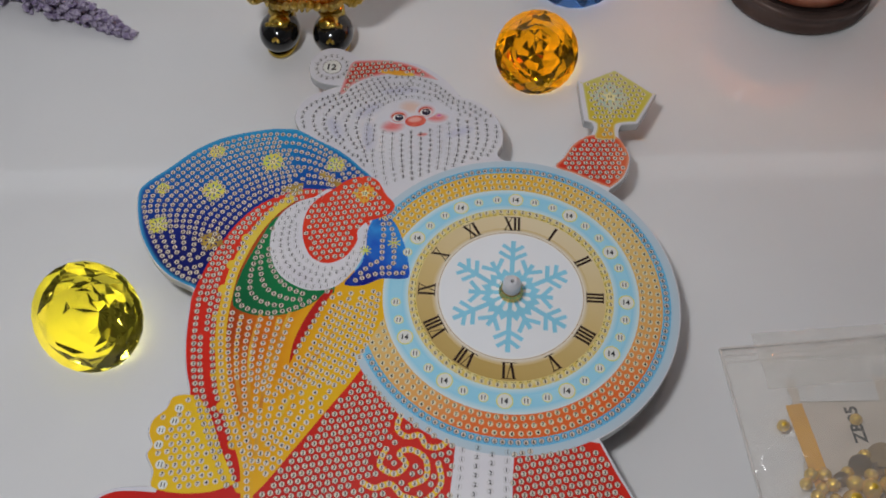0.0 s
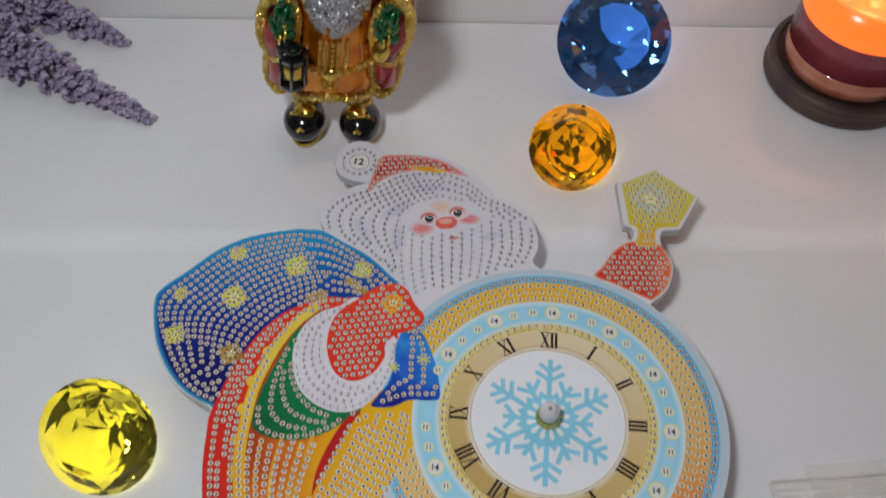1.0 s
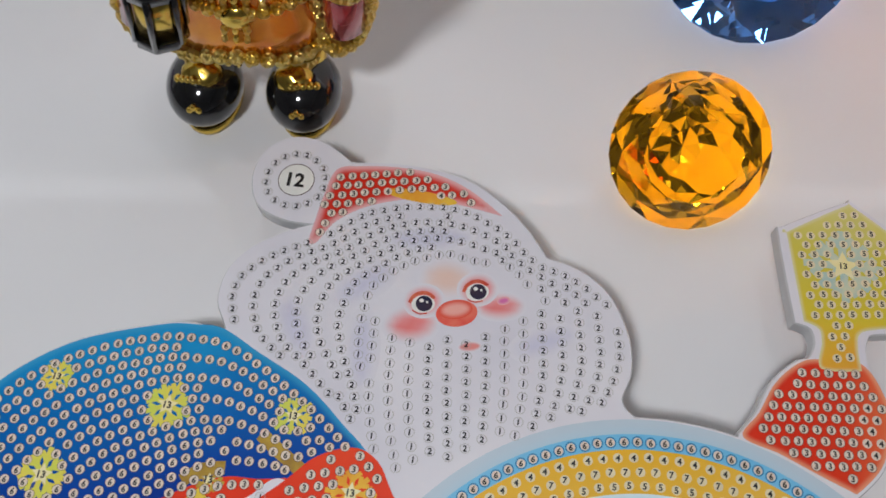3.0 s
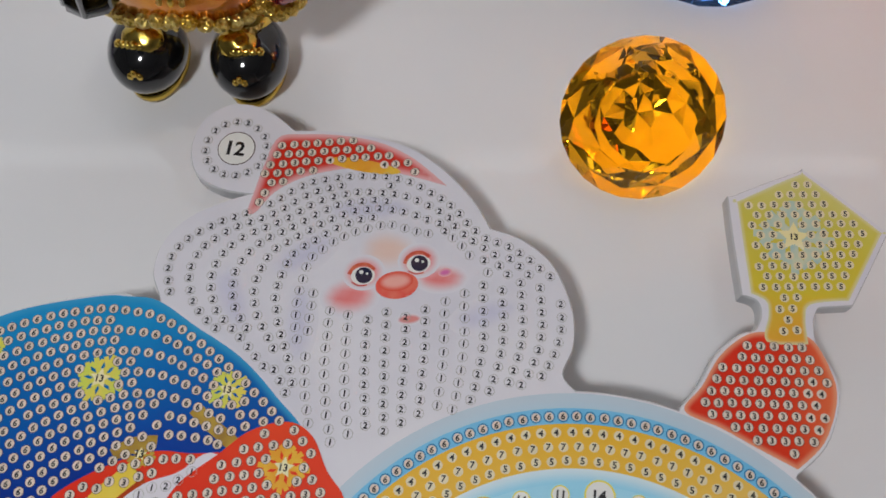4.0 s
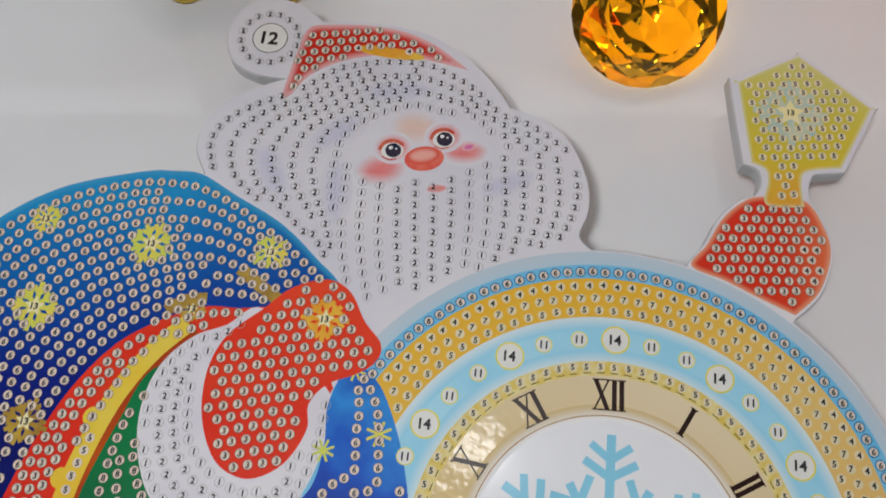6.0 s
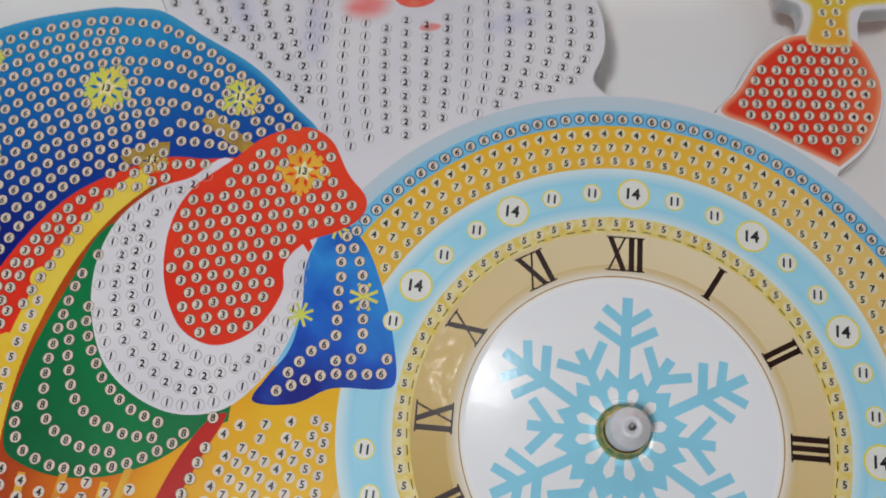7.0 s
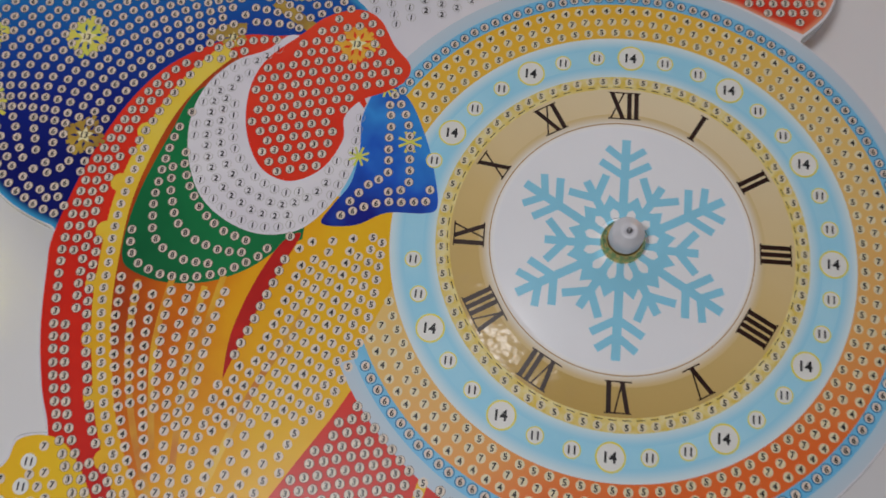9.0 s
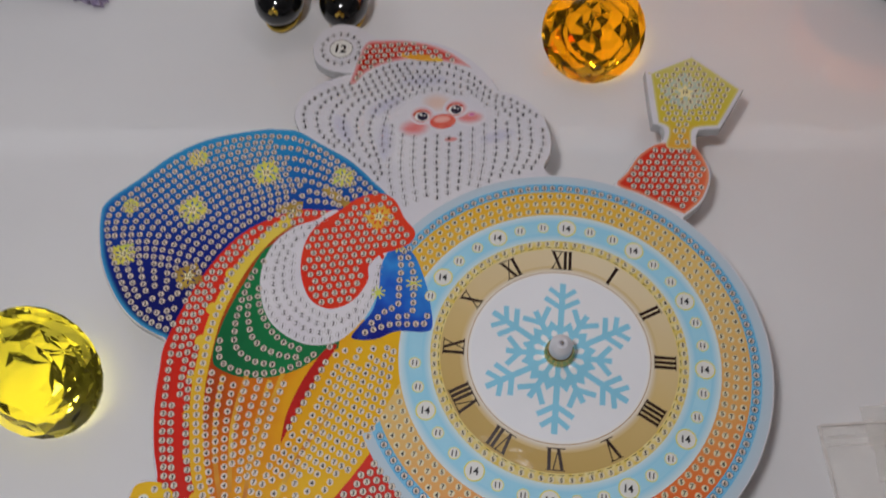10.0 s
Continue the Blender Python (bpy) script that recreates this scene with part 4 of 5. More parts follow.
# ---------------------------------------------------------------- cut gems
def gem_material(name, colour, ior):
    m = material(name, colour, rough=0.0, trans=1.0, ior=ior)
    return m


MOSAIC = ((0.84, 0.17, 0.5), (0.69, 0.34, 0.0), (0.54, 0.47, 0.5), (0.39, 0.62, 0.0), (0.22, 0.77, 0.5))
FAN = ((0.64, 0.38, 0.5), (0.30, 0.71, 0.0))


def build_gem(name, r, place, mat, label, turn, pavilion=MOSAIC, uneven=0.05, seed=1):
    """A round brilliant lying on its pointed side, so that its flat face looks up at a slant."""
    bm = bmesh.new()
    n, rnd = 12, random.Random(seed)
    depth, crown, flat = r * math.tan(math.radians(41)), r * 0.30, r * 0.60
    def ring(rad, z, count, ph, uneven=0.0):
        return [bm.verts.new(((rad + r * uneven * rnd.uniform(-1, 1)) * math.cos(2 * math.pi * (i + ph) / count), (rad + r * uneven * rnd.uniform(-1, 1)) * math.sin(2 * math.pi * (i + ph) / count),
                              z + r * uneven * rnd.uniform(-1, 1))) for i in range(count)]
    def skirt(a, b):
        """Triangles between two rings of equal count, the second turned by half a step."""
        for i in range(len(a)):
            j = (i + 1) % len(a)
            bm.faces.new((a[i], b[i], a[j]))
            bm.faces.new((a[j], b[i], b[j]))
    table = ring(flat, crown, n, 0)
    star_ring = ring(r * 0.82, crown * 0.54, n, 0.5)
    girdle_top = ring(r, r * 0.03, 2 * n, 0)
    girdle_low = ring(r, -r * 0.03, 2 * n, 0)
    culet = bm.verts.new((0, 0, -depth))
    bm.faces.new(table)
    for i in range(n):
        j = (i + 1) % n
        bm.faces.new((table[i], star_ring[i], table[j]))
        bm.faces.new((table[j], star_ring[i], girdle_top[(2 * i + 2) % (2 * n)], star_ring[j]))
        bm.faces.new((star_ring[i], girdle_top[2 * i], girdle_top[2 * i + 1]))
        bm.faces.new((star_ring[i], girdle_top[2 * i + 1], girdle_top[(2 * i + 2) % (2 * n)]))
    for i in range(2 * n):
        j = (i + 1) % (2 * n)
        bm.faces.new((girdle_top[i], girdle_low[i], girdle_low[j], girdle_top[j]))
    rings = [ring(r * rad, -depth * z, n, ph, uneven) for rad, z, ph in pavilion]
    for i in range(n):
        j = (i + 1) % n
        bm.faces.new((rings[0][i], girdle_low[2 * i + 1], girdle_low[2 * i]))
        bm.faces.new((rings[0][i], girdle_low[(2 * i + 2) % (2 * n)], girdle_low[2 * i + 1]))
        bm.faces.new((rings[0][i], rings[0][j], girdle_low[(2 * i + 2) % (2 * n)]))
    for k, (a, b) in enumerate(zip(rings, rings[1:])):
        skirt(*((b, a) if k % 2 == 0 else (a, b)))
    for i in range(n):
        bm.faces.new((culet, rings[-1][(i + 1) % n], rings[-1][i]))
    bmesh.ops.recalc_face_normals(bm, faces=bm.faces)
    spin = Matrix.Rotation(radians(turn), 4, "Z")
    tilt = Matrix.Rotation(radians(41), 4, "X")
    bmesh.ops.transform(bm, matrix=tilt @ spin, verts=bm.verts)
    low = min(v.co.z for v in bm.verts)
    bmesh.ops.translate(bm, vec=(0, 0, -low), verts=bm.verts)
    ob = part(name, bm, mat)
    ob.location = (place[0], place[1], TABLE)
    ob.visible_shadow = False
    return tagged(ob, label, "gem", group="cut glass gems")


M_AMBER = gem_material("amber_glass", (1.0, 0.47, 0.008), 1.48)
M_CITRINE = gem_material("citrine_glass", (1.0, 0.86, 0.07), 1.44)
M_SAPPHIRE = gem_material("sapphire_glass", (0.10, 0.33, 0.90), 1.52)
build_gem("cut_gem", 0.0217, (0.0065, 0.1478), M_AMBER, "amber-orange cut glass gem lying on the white table", 8, seed=3)
build_gem("cut_gem", 0.0242, (-0.1778, -0.0257), M_CITRINE, "large bright yellow cut glass gem lying on the table", 20)
build_gem("cut_gem", 0.0306, (0.0262, 0.2217), M_SAPPHIRE, "largest gem, deep blue cut glass, near the back panel", 12, FAN, 0.028)

# ---------------------------------------------------------------- candle jar
def build_candle():
    jar = empty("candle_jar", (0.154, 0.2305, TABLE))
    tagged(jar, "lit red jar candle standing on its dark bronze lid", "candle")
    m_lid = material("bronze_lid", (0.15, 0.10, 0.085), rough=0.38, metal=0.3, vary=0.35, scale=60, bump=0.05, bump_scale=400)
    m_glass = material("jar_glass", (1.0, 0.95, 0.93), rough=0.01, trans=1.0, ior=1.45)
    m_wax = material("red_wax", (0.42, 0.075, 0.10), rough=0.1, vary=0.3, scale=50)
    m_wax.node_tree.nodes["Principled BSDF"].inputs["Subsurface Weight"].default_value = 0.3
    m_foot = material("jar_foot", (0.46, 0.12, 0.07), rough=0.06, second=(0.64, 0.26, 0.16), scale=60, coat=1.0)
    m_hot = material("molten_wax", (0.85, 0.22, 0.05), rough=0.2, vary=0.2, scale=40, emit=(1.0, 0.17, 0.015), emit_strength=1.1)
    m_flame = material("flame", (1, 0.8, 0.4), rough=0.5, emit=(1.0, 0.62, 0.22), emit_strength=14)
    part("lid", lathe([(0, 0.0), (0.0395, 0.0), (0.0415, 0.001), (0.042, 0.003), (0.0405, 0.0045), (0.0405, 0.0095), (0.0418, 0.011), (0.0415, 0.013), (0.038, 0.0142), (0.0385, 0.0142), (0.037, 0.0120), (0, 0.0120)], n=72), m_lid, jar, "dark bronze metal lid")
    part("glass_foot", lathe([(0.0, 0.0122), (0.0325, 0.0122), (0.0345, 0.0140), (0.0350, 0.018), (0.0350, 0.0255), (0, 0.0256)], n=64), m_foot, jar, "thick reddish glass foot")
    part("wax", lathe([(0, 0.0257), (0.0350, 0.0257), (0.0350, 0.0465)], n=64), m_wax, jar, "dark red wax behind glass")
    part("glass_rim", lathe([(0.0350, 0.0662), (0.0350, 0.094), (0.0330, 0.099), (0.0332, 0.104), (0.0318, 0.104), (0.0316, 0.098), (0.0336, 0.093), (0.0336, 0.0662)], n=64), m_glass, jar, "clear glass rim").visible_shadow = False
    part("glowing_wax", lathe([(0.0350, 0.0466), (0.0350, 0.066), (0.0300, 0.0655), (0.022, 0.062), (0.018, 0.0615), (0, 0.0615)], n=56), m_hot, jar, "glowing orange molten wax").visible_shadow = False
    part("wick", lathe([(0, 0.0616), (0.0008, 0.0616), (0.0007, 0.070), (0, 0.0702)], n=10), M_BLACK, jar)
    part("flame", lathe([(0, 0.068), (0.0022, 0.071), (0.0034, 0.076), (0.0024, 0.083), (0.0008, 0.089), (0, 0.091)], n=20), m_flame, jar, "small bright flame").visible_shadow = False


build_candle()

# ---------------------------------------------------------------- standing ornament, one mesh
def build_ornament():
    mats = [stars_material("gold_glitter", (0.80, 0.50, 0.06), (0.95, 0.75, 0.25), 900),          # 0
            stars_material("silver_glitter", (0.62, 0.64, 0.68), (0.85, 0.86, 0.90), 700),        # 1
            material("black_lacquer", (0.006, 0.006, 0.007), rough=0.08, coat=1.0),               # 2
            material("amber_lacquer", (0.66, 0.17, 0.005), rough=0.2, metal=0.75, second=(0.84, 0.32, 0.015), scale=120, coat=1.0),  # 3
            material("red_lacquer", (0.32, 0.012, 0.016), rough=0.15, metal=0.5, second=(0.45, 0.04, 0.05), scale=150, coat=1.0),   # 4
            material("green_lacquer", (0.002, 0.13, 0.03), rough=0.22, metal=0.6, bump=0.8, bump_scale=350, coat=1.0),      # 5
            material("ornament_gold", (0.85, 0.60, 0.12), rough=0.18, metal=1.0, vary=0.2, scale=200),   # 6
            material("ornament_pink", (0.80, 0.42, 0.32), rough=0.3, vary=0.15, scale=120)]        # 7
    bm = bmesh.new()

    def ball(x, y, z, rx, ry, rz, mat, turn=(0, 0, 0), u=20, v=12, rough=0.0):
        m = Matrix.LocRotScale((x, y, z), Euler([radians(a) for a in turn]), (rx, ry, rz))
        rows = []
        for p in range(v + 1):
            lat = math.pi * p / v
            ring = []
            for q in range(1 if p in (0, v) else u):
                lon = 2 * math.pi * q / u
                co = m @ Vector((math.sin(lat) * math.cos(lon), math.sin(lat) * math.sin(lon), math.cos(lat)))
                if rough:
                    co += noise.noise_vector(co * 320) * rough
                ring.append(bm.verts.new(co))
            rows.append(ring)
        for a, b in zip(rows, rows[1:]):
            for q in range(u):
                w = (q + 1) % u
                if len(a) == 1:
                    f = bm.faces.new((a[0], b[q], b[w]))
                elif len(b) == 1:
                    f = bm.faces.new((a[q], b[0], a[w]))
                else:
                    f = bm.faces.new((a[q], b[q], b[w], a[w]))
                f.material_index, f.smooth = mat, True

    def loft(rings, mat, n=28, rough=0.0):
        """rings: (x, y, z, rx, ry)"""
        made = []
        for x, y, z, rx, ry in rings:
            made.append([bm.verts.new((x + rx * math.cos(2 * math.pi * i / n), y + ry * math.sin(2 * math.pi * i / n), z)) for i in range(n)])
        for a, b in zip(made, made[1:]):
            for i in range(n):
                j = (i + 1) % n
                f = bm.faces.new((a[i], a[j], b[j], b[i]))
                f.material_index, f.smooth = mat, True
        for ring, flip in ((made[0], True), (made[-1], False)):
            f = bm.faces.new(ring[::-1] if flip else ring)
            f.material_index = mat
        if rough:
            for ring in made:
                for vert in ring:
                    vert.co += noise.noise_vector(vert.co * 260) * rough

    k = 0.001
    for s in (-1, 1):
        x = s * 17.6 * k
        loft([(x, -2 * k, 0, 9.5 * k, 13 * k), (x, -2 * k, 1.2 * k, 10.8 * k, 14.5 * k), (x, -2 * k, 3.2 * k, 10.6 * k, 14.3 * k)], 6)
        ball(x, -4.5 * k, 9.5 * k, 13.4 * k, 14 * k, 9.0 * k, 2, u=26, v=16)
        loft([(x - s * k, 4 * k, 8 * k, 9.0 * k, 9.0 * k), (x - s * k, 4 * k, 22 * k, 7.8 * k, 7.8 * k)], 6)
        for q in range(7):                # gold lacing over the instep
            ball(x + (q - 3) * 2.0 * k, (-10 + 0.5 * abs(q - 3)) * k, (18.0 - 0.5 * abs(q - 3)) * k, 1.7 * k, 1.6 * k, 1.2 * k, 6, u=8, v=6)
        ball(x - s * k, 1.5 * k, 18.5 * k, 7.6 * k, 8.0 * k, 2.6 * k, 0, rough=0.0005)
        loft([(x - s * 2 * k, 4 * k, 18 * k, 8 * k, 8 * k), (x - s * 2 * k, 4 * k, 33 * k, 9.5 * k, 9.5 * k)], 6)
        ball(x - s * 1.5 * k, -6.5 * k, 16.6 * k, 7.0 * k, 5.5 * k, 3.4 * k, 6, (18, 0, 0), rough=0.0007)
        for q in range(5):                # gold star on the toe
            a = math.pi / 2 + 2 * math.pi * q / 5
            ball(x + 1.6 * k * math.cos(a), -17.0 * k + 0.3 * k, 12.5 * k + 1.6 * k * math.sin(a), 1.3 * k, 1.0 * k, 1.3 * k, 6, u=8, v=6)
    # coat skirt, tunic and belt
    loft([(0, 3 * k, 31 * k, 26 * k, 14 * k), (0, 2 * k, 34 * k, 28 * k, 17.5 * k), (0, 3 * k, 40 * k, 27 * k, 17.5 * k), (0, 4 * k, 48 * k, 23.5 * k, 16 * k), (0, 4 * k, 60 * k, 23 * k, 16 * k), (0, 5 * k, 78 * k, 24 * k, 16 * k), (0, 6 * k, 92 * k, 19 * k, 14 * k)], 3, 36)
    for i in range(36):                   # beaded hem and belt
        a = 2 * math.pi * i / 36
        ball(27.8 * k * math.cos(a), 2 * k + 17.4 * k * math.sin(a), 33 * k + 2.0 * k * math.cos(4 * a), 3.0 * k, 2.2 * k, 2.4 * k, 0, u=8, v=6)
        ball(24.2 * k * math.cos(a), 4 * k + 16.8 * k * math.sin(a), (47 + 1.5 * abs(math.cos(a))) * k, 2.4 * k, 1.7 * k, 1.9 * k, 0, u=8, v=6)
    ball(0, -13 * k, 46.5 * k, 5 * k, 2.4 * k, 3.6 * k, 6, u=12, v=8)
    for x in (-7, -3.4, 0, 3.4, 8):       # gold bands down the tunic
        for z in range(31, 66, 3):
            if abs(x) < 5 or z > 48:
                y = 4 - 17.0 * math.sqrt(max(0.05, 1 - (x / 25) ** 2))
                ball(x * k, (y - (0.8 if z < 46 else -0.3)) * k, z * k, 1.3 * k, 1.2 * k, 1.7 * k, 0 if abs(x) > 2 else 6, u=8, v=6)
    # coat flaps on both sides
    for s in (-1, 1):
        loft([(s * 31 * k, 1 * k, 33 * k, 4 * k, 7 * k), (s * 32 * k, 0, 38 * k, 8.5 * k, 11 * k), (s * 31 * k, 1 * k, 50 * k, 8.5 * k, 11 * k), (s * 29 * k, 3 * k, 62 * k, 7 * k, 10 * k), (s * 28 * k, 4 * k, 72 * k, 6 * k, 8 * k)], 4, 22)
        for i in range(22):
            a = 2 * math.pi * i / 22
            ball((s * 31 + 8.2 * math.cos(a)) * k, -7.0 * k + abs(math.cos(a)) * 3 * k, (44 + 13.5 * math.sin(a)) * k, 2.9 * k, 2.6 * k, 2.9 * k, 0, u=9, v=7, rough=0.0006)
    # sleeves with gold trim and green holly
    for s in (-1, 1):
        loft([(s * 31 * k, -5 * k, 56 * k, 8.5 * k, 9 * k), (s * 35 * k, -2 * k, 66 * k, 9 * k, 10 * k), (s * 33 * k, 2 * k, 78 * k, 9.5 * k, 10 * k), (s * 26 * k, 5 * k, 87 * k, 8.5 * k, 9 * k), (s * 16 * k, 6 * k, 92 * k, 7 * k, 7 * k)], 4, 24)
        for i in range(26):
            a = 2 * math.pi * i / 26
            ball((s * 31.5 + 10.0 * math.cos(a)) * k, (-10.5 + 2.5 * abs(math.cos(a))) * k, (70 + 16 * math.sin(a)) * k, 3.4 * k, 3.0 * k, 3.4 * k, 0, u=9, v=7, rough=0.0007)
        for i in range(20):               # crinkled holly leaves with a gold thread
            a = i * 2.4
            ball((s * 28.5 + (1.5 + 0.27 * i) * math.cos(a)) * k, (-13.5 - 0.6 * (i % 4)) * k, (76 + (2 + 0.42 * i) * math.sin(a)) * k, 3.0 * k, 1.5 * k, 3.6 * k, 5 if i % 5 else 6, (20 * (i % 3), 47 * i, 30 * i), u=6, v=4)
        ball(s * 27 * k, -13 * k, 62 * k, 5.5 * k, 5.5 * k, 5.8 * k, 2 if s < 0 else 6, u=16, v=10)
    # little lantern in one glove
    for z0, z1, rr, mt in ((45, 47.5, 8.6, 2), (47.5, 60, 7.2, 6), (60, 62.5, 8.4, 2), (62.5, 66, 5.0, 2)):
        loft([(-21 * k, -18 * k, z0 * k, rr * k, rr * 0.8 * k), (-21 * k, -18 * k, z1 * k, rr * 0.96 * k, rr * 0.77 * k)], mt, 8)
    for i in range(6):
        a = math.pi / 6 + i * math.pi / 3
        px, py = (-21 + 7.8 * math.cos(a)) * k, (-18 + 6.4 * math.sin(a)) * k
        loft([(px, py, 46 * k, 1.1 * k, 1.1 * k), (px, py, 61.5 * k, 1.1 * k, 1.1 * k)], 2, 8)
    # staff with a gold knob
    loft([(28 * k, -12 * k, 60 * k, 1.5 * k, 1.5 * k), (24 * k, -12 * k, 96 * k, 1.5 * k, 1.5 * k)], 6, 10)
    ball(23.5 * k, -13 * k, 100 * k, 5 * k, 5 * k, 5 * k, 6, u=18, v=12)
    # beard, plain head, cap
    rnd = random.Random(9)
    ball(0, -6 * k, 89 * k, 18.5 * k, 10 * k, 18 * k, 1, u=36, v=24, rough=0.0016)
    for i in range(150):
        a, h = rnd.uniform(-1.25, 1.25), rnd.uniform(72, 104)
        w = 19 * math.sqrt(max(0.05, 1 - ((h - 91) / 21) ** 2))
        ball(w * math.sin(a) * k, (-5 - 11.0 * math.cos(a)) * k, h * k, 1.7 * k, 1.4 * k, 3.2 * k, 1, (0, rnd.uniform(-50, 50), 0), u=7, v=5)
    ball(0, -1 * k, 112 * k, 15 * k, 14 * k, 13 * k, 7, u=24, v=16)
    ball(0, -15 * k, 106 * k, 5.5 * k, 2.6 * k, 2.6 * k, 7, u=14, v=8)
    for i in range(14):
        a = -0.2 + i * 0.26
        ball(15 * k * math.cos(a), -6 * k, (106 + 0) * k + 0 * a, 4 * k, 5 * k, 6 * k, 1, u=8, v=6) if abs(math.cos(a)) > 0.8 else None
    loft([(0, 2 * k, 119 * k, 17 * k, 16 * k), (0, 3 * k, 126 * k, 15 * k, 14 * k), (2 * k, 5 * k, 135 * k, 9 * k, 9 * k), (6 * k, 6 * k, 146 * k, 3 * k, 3 * k)], 4, 24)
    for i in range(24):
        a = 2 * math.pi * i / 24
        ball(16.5 * k * math.cos(a), 2 * k + 15.5 * k * math.sin(a), 120 * k, 3.2 * k, 3 * k, 3.4 * k, 0, u=8, v=6)
    for vert in bm.verts:                 # it leans a little
        vert.co.x += 0.21 * max(0.0, vert.co.z - 0.02)
    ob = part("figurine", bm, mats)
    ob.matrix_basis = pose(-0.1172, 0.1618, TABLE, 0, 0, 3) @ Matrix.Diagonal((0.82, 0.95, 1.09, 1))
    tagged(ob, "glittering amber and gold ornament figure with silver beard, black boots", "figurine")


build_ornament()

# ---------------------------------------------------------------- lavender
def build_lavender(place, heading, length, seed):
    rnd = random.Random(seed)
    m_fl = material("lavender_bloom", (0.26, 0.20, 0.36), rough=0.75, second=(0.54, 0.48, 0.60), scale=420, bump=0.5, bump_scale=900)
    m_st = material("lavender_stem", (0.16, 0.15, 0.13), rough=0.8, vary=0.3, scale=200)
    plant = empty("lavender_sprig", (place[0], place[1], TABLE))
    tagged(plant, "dusty purple lavender spike lying on the white table", "flower", group="lavender sprigs")
    d = Vector((math.cos(radians(heading)), math.sin(radians(heading)), 0))
    side = Vector((-d.y, d.x, 0))
    bm = bmesh.new()
    ico = bmesh.new()
    bmesh.ops.create_icosphere(ico, subdivisions=1, radius=1.0)
    unit, tris = [v.co.copy() for v in ico.verts], [[v.index for v in f.verts] for f in ico.faces]
    ico.free()
    def tuft(c, r, axis):
        m = Matrix.Translation(c) @ axis.to_track_quat("Z", "Y").to_matrix().to_4x4() @ Matrix.Diagonal((r, r * 0.7, r * 1.7, 1))
        vs = [bm.verts.new(m @ q + noise.noise_vector(q * 2 + c * 900) * r * 0.3) for q in unit]
        for t in tris:
            bm.faces.new([vs[i] for i in t])
    n = int(length / 0.0022)
    for i in range(n):
        t = i / n
        girth = 0.0200 * (1 - t) ** 0.8 * (0.8 + 0.3 * math.sin(i * 0.8)) + 0.0014
        for q in range(int(6 + 24 * (1 - t))):
            a = rnd.uniform(0, 2 * math.pi)
            rr = girth * math.sqrt(rnd.uniform(0.15, 1))
            off = side * math.cos(a) * rr + Vector((0, 0, math.sin(a) * rr))
            c = d * (length * t + rnd.uniform(-0.002, 0.002)) + off
            c.z += 0.012 * (1 - t) + 0.003
            c.z = max(c.z, 0.0016)
            tuft(c, rnd.uniform(0.0012, 0.0023), (d * 1.2 + off.normalized() * rnd.uniform(0.3, 1.3)).normalized())
    part("bloom", bm, m_fl, plant)
    bm = bmesh.new()
    rings = []
    for i in range(9):
        t = i / 8
        c = d * (-0.16 + t * (length + 0.14))
        z = 0.0015 + 0.012 * (1 - t) if t < 0.9 else 0.003
        rings.append([bm.verts.new((c.x + side.x * 0.0012 * math.cos(a), c.y + side.y * 0.0012 * math.cos(a), z + 0.0012 * math.sin(a))) for a in (0, 1.047, 2.094, 3.142, 4.189, 5.236)])
    for a, b in zip(rings, rings[1:]):
        for i in range(6):
            bm.faces.new((a[i], a[(i + 1) % 6], b[(i + 1) % 6], b[i]))
    part("stem", bm, m_st, plant)


build_lavender((-0.345, 0.237), -15, 0.102, 1)
build_lavender((-0.343, 0.2035), -21, 0.137, 2)

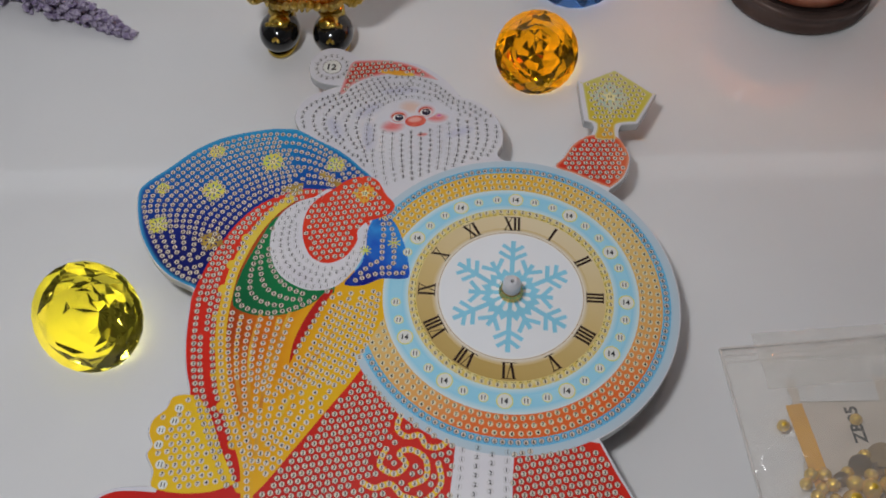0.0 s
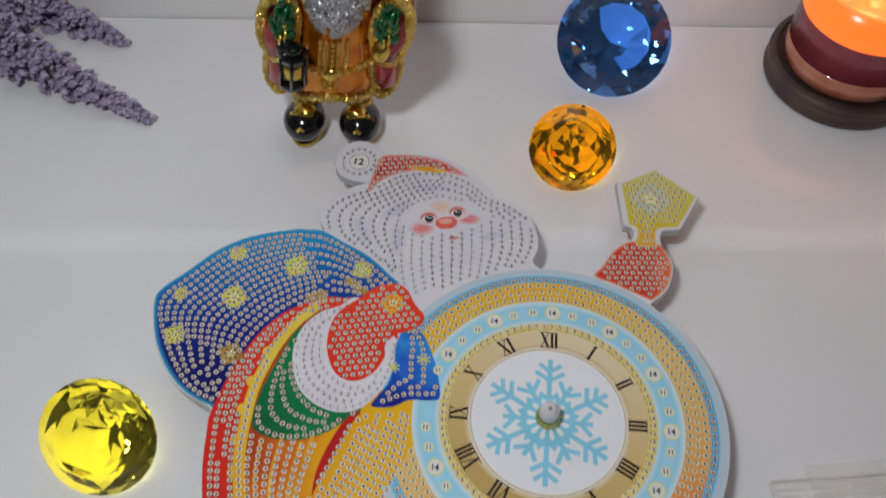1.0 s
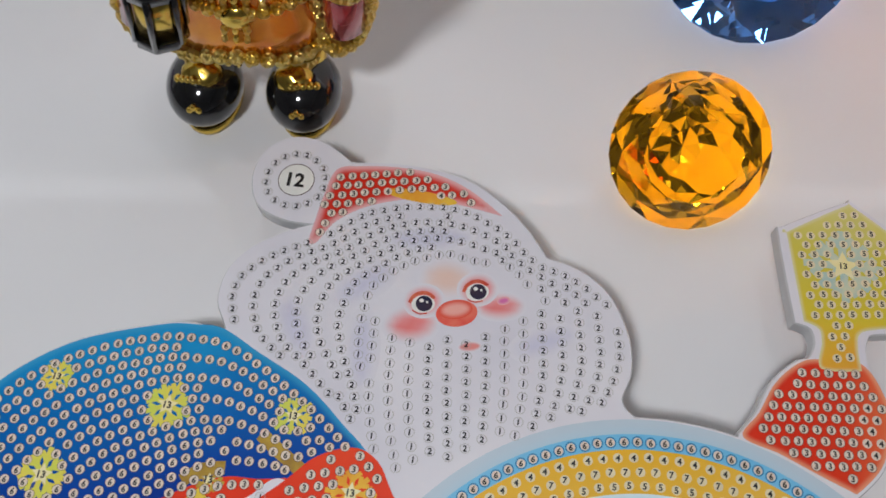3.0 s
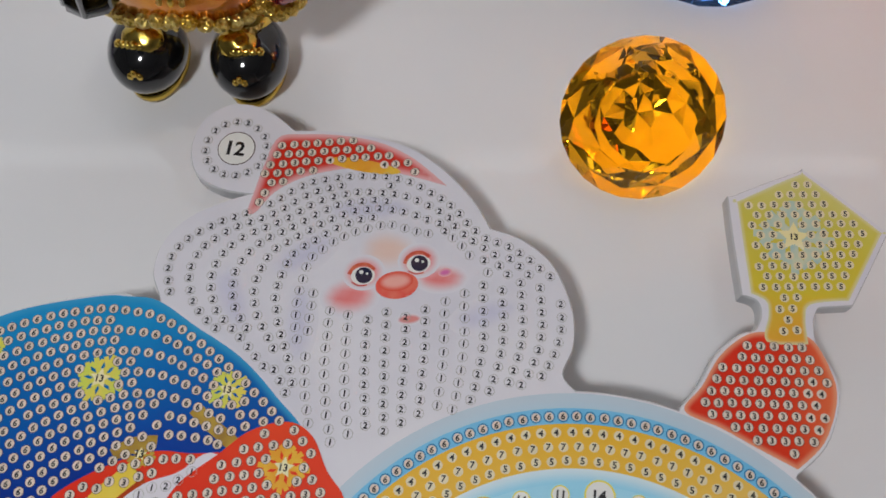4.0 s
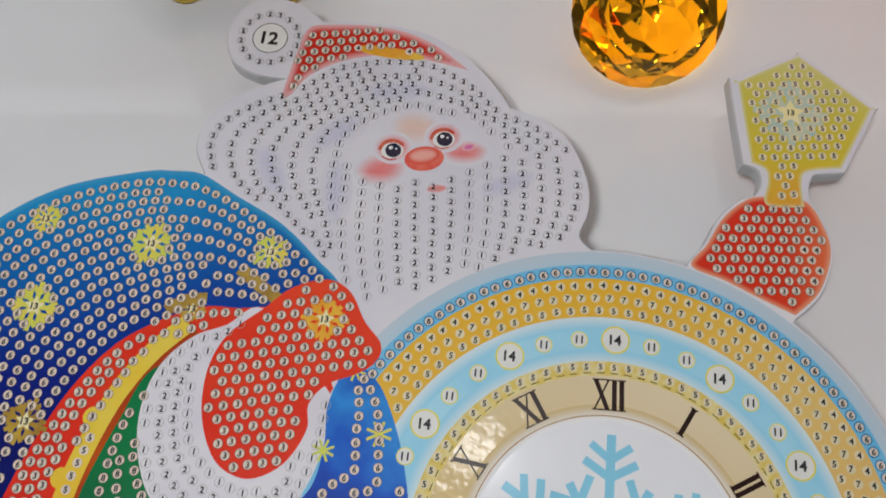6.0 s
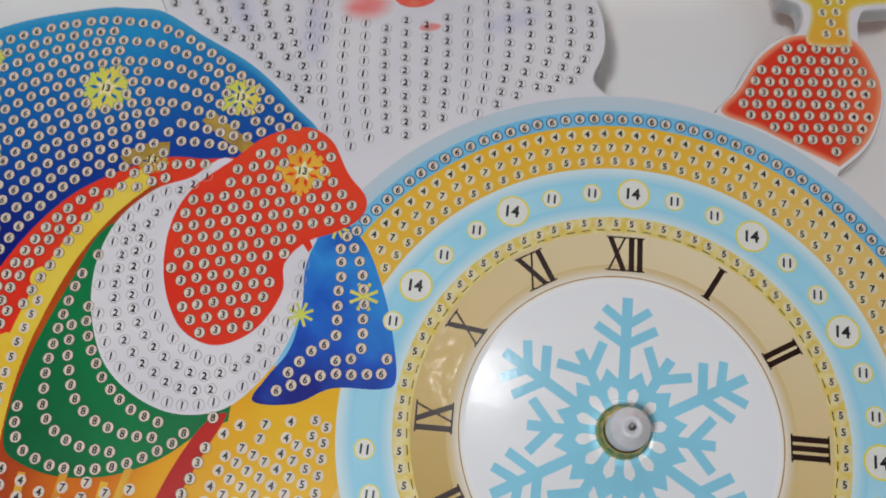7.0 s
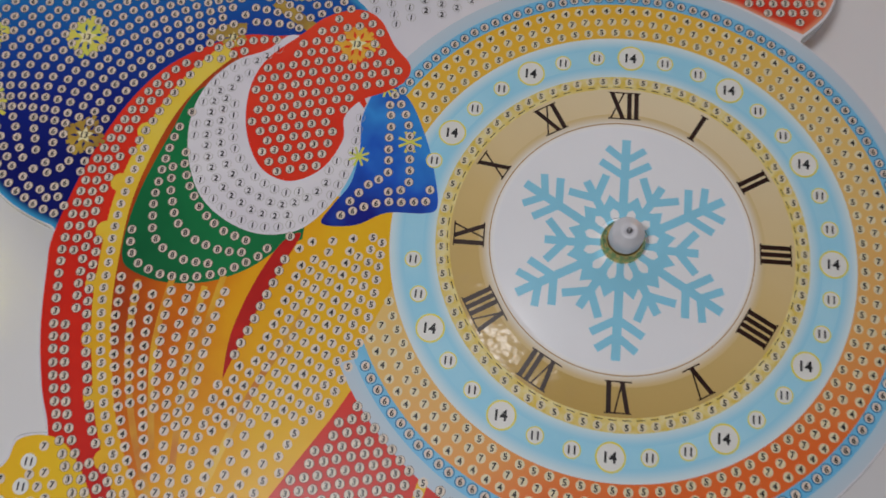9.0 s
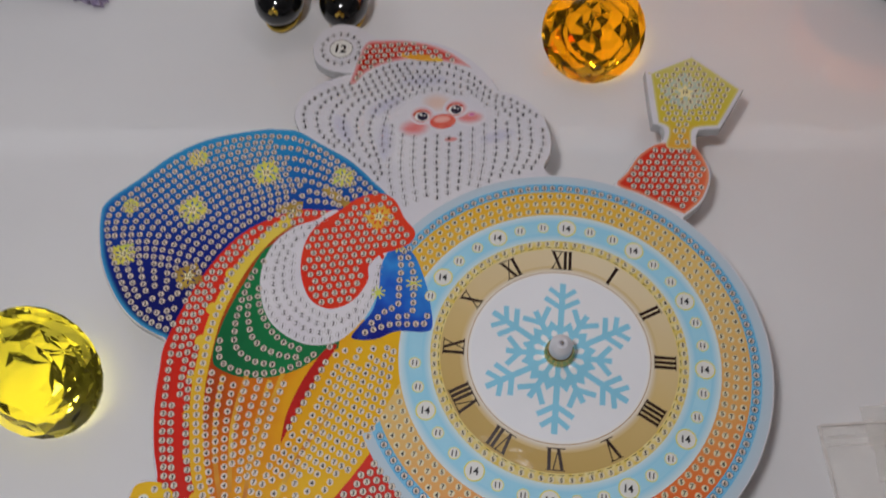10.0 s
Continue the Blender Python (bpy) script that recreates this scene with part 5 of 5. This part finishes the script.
# ---------------------------------------------------------------- bag of beads
def build_bag():
    bag = empty("bead_bag", (0.0918, -0.009, TABLE))
    tagged(bag, "clear zip bag holding gold beads and a paper slip", "plastic bag")
    m_film = bpy.data.materials.new("bag_film")
    m_film.use_nodes = True
    nt = m_film.node_tree
    pr = nt.nodes["Principled BSDF"]
    pr.inputs["Base Color"].default_value = (0.66, 0.63, 0.59, 1)
    pr.inputs["Roughness"].default_value = 0.12
    tr = nt.nodes.new("ShaderNodeBsdfTransparent")
    mx = nt.nodes.new("ShaderNodeMixShader")
    mx.inputs[0].default_value = 0.30
    nt.links.new(tr.outputs[0], mx.inputs[1])
    nt.links.new(pr.outputs[0], mx.inputs[2])
    nt.links.new(mx.outputs[0], nt.nodes["Material Output"].inputs["Surface"])
    n = nt.nodes.new("ShaderNodeTexNoise")
    n.inputs["Scale"].default_value = 70
    geo = nt.nodes.new("ShaderNodeNewGeometry")
    nt.links.new(geo.outputs["Position"], n.inputs["Vector"])
    bp = nt.nodes.new("ShaderNodeBump")
    bp.inputs["Strength"].default_value, bp.inputs["Distance"].default_value = 0.8, 0.004
    nt.links.new(n.outputs["Fac"], bp.inputs["Height"])
    nt.links.new(bp.outputs["Normal"], pr.inputs["Normal"])
    m_paper = material("paper_slip", (0.66, 0.58, 0.50), rough=0.8, vary=0.1, scale=60)
    m_tape = material("orange_strip", (0.82, 0.40, 0.005), rough=0.45, vary=0.15, scale=80)
    m_gold = material("gold_bead", (0.86, 0.56, 0.07), rough=0.22, metal=0.55, vary=0.12, scale=200)
    m_disc = material("bronze_sequin", (0.30, 0.20, 0.09), rough=0.3, metal=0.8, vary=0.2, scale=200)
    m_label = material("white_label", (0.72, 0.71, 0.70), rough=0.6, vary=0.08, scale=80)
    turn = Matrix.Rotation(radians(10), 4, "Z")
    W, L = 0.090, 0.125

    def film(w, l, x0, y0, lift, edge):
        bm = bmesh.new()
        nx, ny = 22, 28
        for layer, sgn in ((0, 1.0), (1, 0.05)):
            g = []
            for j in range(ny + 1):
                row = []
                for i in range(nx + 1):
                    u, v = i / nx, j / ny
                    bulge = math.sin(math.pi * u) ** 0.6 * math.sin(math.pi * min(1, max(0, v))) ** 0.5
                    wob = noise.noise(Vector((u * 3.1, v * 3.7, layer * 5 + x0 * 9))) * 0.0016
                    z = lift + max(0.0002, sgn * edge * bulge + abs(wob) * (0.4 + sgn))
                    row.append(bm.verts.new(turn @ Vector((x0 + (u - 0.5) * w + wob * 0.6, y0 + (v - 0.5) * l, z))))
                g.append(row)
            for j in range(ny):
                for i in range(nx):
                    f = bm.faces.new((g[j][i], g[j][i + 1], g[j + 1][i + 1], g[j + 1][i]))
                    f.smooth = True
        return bm
    ob = part("film", film(W, L, 0.045, -0.0625, 0.0006, 0.0085), m_film, bag, "crinkled clear plastic film")
    ob2 = part("inner_film", film(0.078, 0.026, 0.0545, -0.0077, 0.0028, 0.0012), m_film, bag, "folded inner clear film")
    for o in (ob, ob2):
        o.visible_shadow = False
    def slab(name, cx, cy, w, l, z, mat, ang, ragged=0.0):
        bm = bmesh.new()
        rnd = random.Random(3)
        k = 14
        left = [(-w / 2 + rnd.uniform(-1, 1) * ragged, -l / 2 + l * i / k) for i in range(k + 1)]
        right = [(w / 2, l / 2), (w / 2, -l / 2)]
        pts = left + right
        top = [bm.verts.new((x, y, 0.0003)) for x, y in pts]
        low = [bm.verts.new((x, y, 0)) for x, y in pts]
        bm.faces.new(top), bm.faces.new(low[::-1])
        for i in range(len(pts)):
            j = (i + 1) % len(pts)
            bm.faces.new((top[i], low[i], low[j], top[j]))
        bmesh.ops.recalc_face_normals(bm, faces=bm.faces)
        bmesh.ops.transform(bm, matrix=turn @ Matrix.Translation((cx, cy, z)) @ Matrix.Rotation(radians(ang), 4, "Z"), verts=bm.verts)
        return part(name, bm, mat, bag)
    slab("paper_slip", 0.0445, -0.050, 0.044, 0.066, 0.0012, m_paper, -3, 0.0016)
    slab("paper_label", 0.0450, -0.0185, 0.033, 0.019, 0.0018, m_label, -4, 0.0008)
    slab("orange_strip", 0.0252, -0.0460, 0.0070, 0.036, 0.0022, m_tape, 3)
    m_seam = material("pressed_seam", (0.74, 0.70, 0.67), rough=0.15, vary=0.15, scale=150)
    slab("edge_seam", 0.0006, -0.0625, 0.0009, 0.125, 0.0010, m_seam, 0, 0.0003)
    slab("edge_seam", 0.0450, -0.0004, 0.090, 0.0008, 0.0030, m_seam, 0)
    for zy in (-0.0052, -0.0082):
        slab("zip_strip", 0.0445, zy, 0.088, 0.0011, 0.0050, m_film, 0).visible_shadow = False
    ink_bm = bmesh.new()
    for text, cx, cy, hh in (("ZB05", 0.0475, -0.0385, 0.0056), ("7", 0.0462, -0.0545, 0.0066)):
        v, f = glyph(text)
        vs = [ink_bm.verts.new(turn @ (Vector((cx, cy, 0.00165)) + Vector((-q[1] * hh, q[0] * hh, 0)))) for q in v]
        for q in f:
            ink_bm.faces.new([vs[i] for i in q])
    part("slip_print", ink_bm, M_BLACK, bag, "thin printed code")
    rnd = random.Random(12)
    placed = []
    for i in range(120):
        for attempt in range(60):
            if i == 0:
                x, y, r = 0.0166, -0.0372, 0.0026
            elif i == 1:
                x, y, r = 0.0471, -0.0371, 0.0025
            else:
                r = rnd.choice((0.0024, 0.0028, 0.0034, 0.0040))
                x, y = rnd.uniform(0.018, 0.078), -0.108 + 0.056 * rnd.random() ** 0.6
                if y > -0.055 + 0.004 * math.sin(x * 160):
                    continue
            if all(math.hypot(x - q[0], y - q[1]) > (r + q[2]) * 0.80 for q in placed):
                placed.append((x, y, r))
                bm = bmesh.new()
                if i % 5 == 3:
                    bmesh.ops.create_cone(bm, cap_ends=True, segments=24, radius1=r * 1.3, radius2=r * 1.3, depth=0.0008,
                                          matrix=turn @ Matrix.Translation((x, y, 0.0022 + r)) @ Matrix.Rotation(rnd.uniform(-0.7, 0.7), 4, "X") @ Matrix.Rotation(rnd.uniform(-0.6, 0.6), 4, "Y"))
                    part("sequin", bm, m_disc, bag)
                else:
                    bmesh.ops.create_uvsphere(bm, u_segments=18, v_segments=12, radius=r, matrix=turn @ Matrix.Translation((x, y, 0.0015 + r)))
                    for f in bm.faces:
                        f.smooth = True
                    part("bead", bm, m_gold, bag)
                break


build_bag()
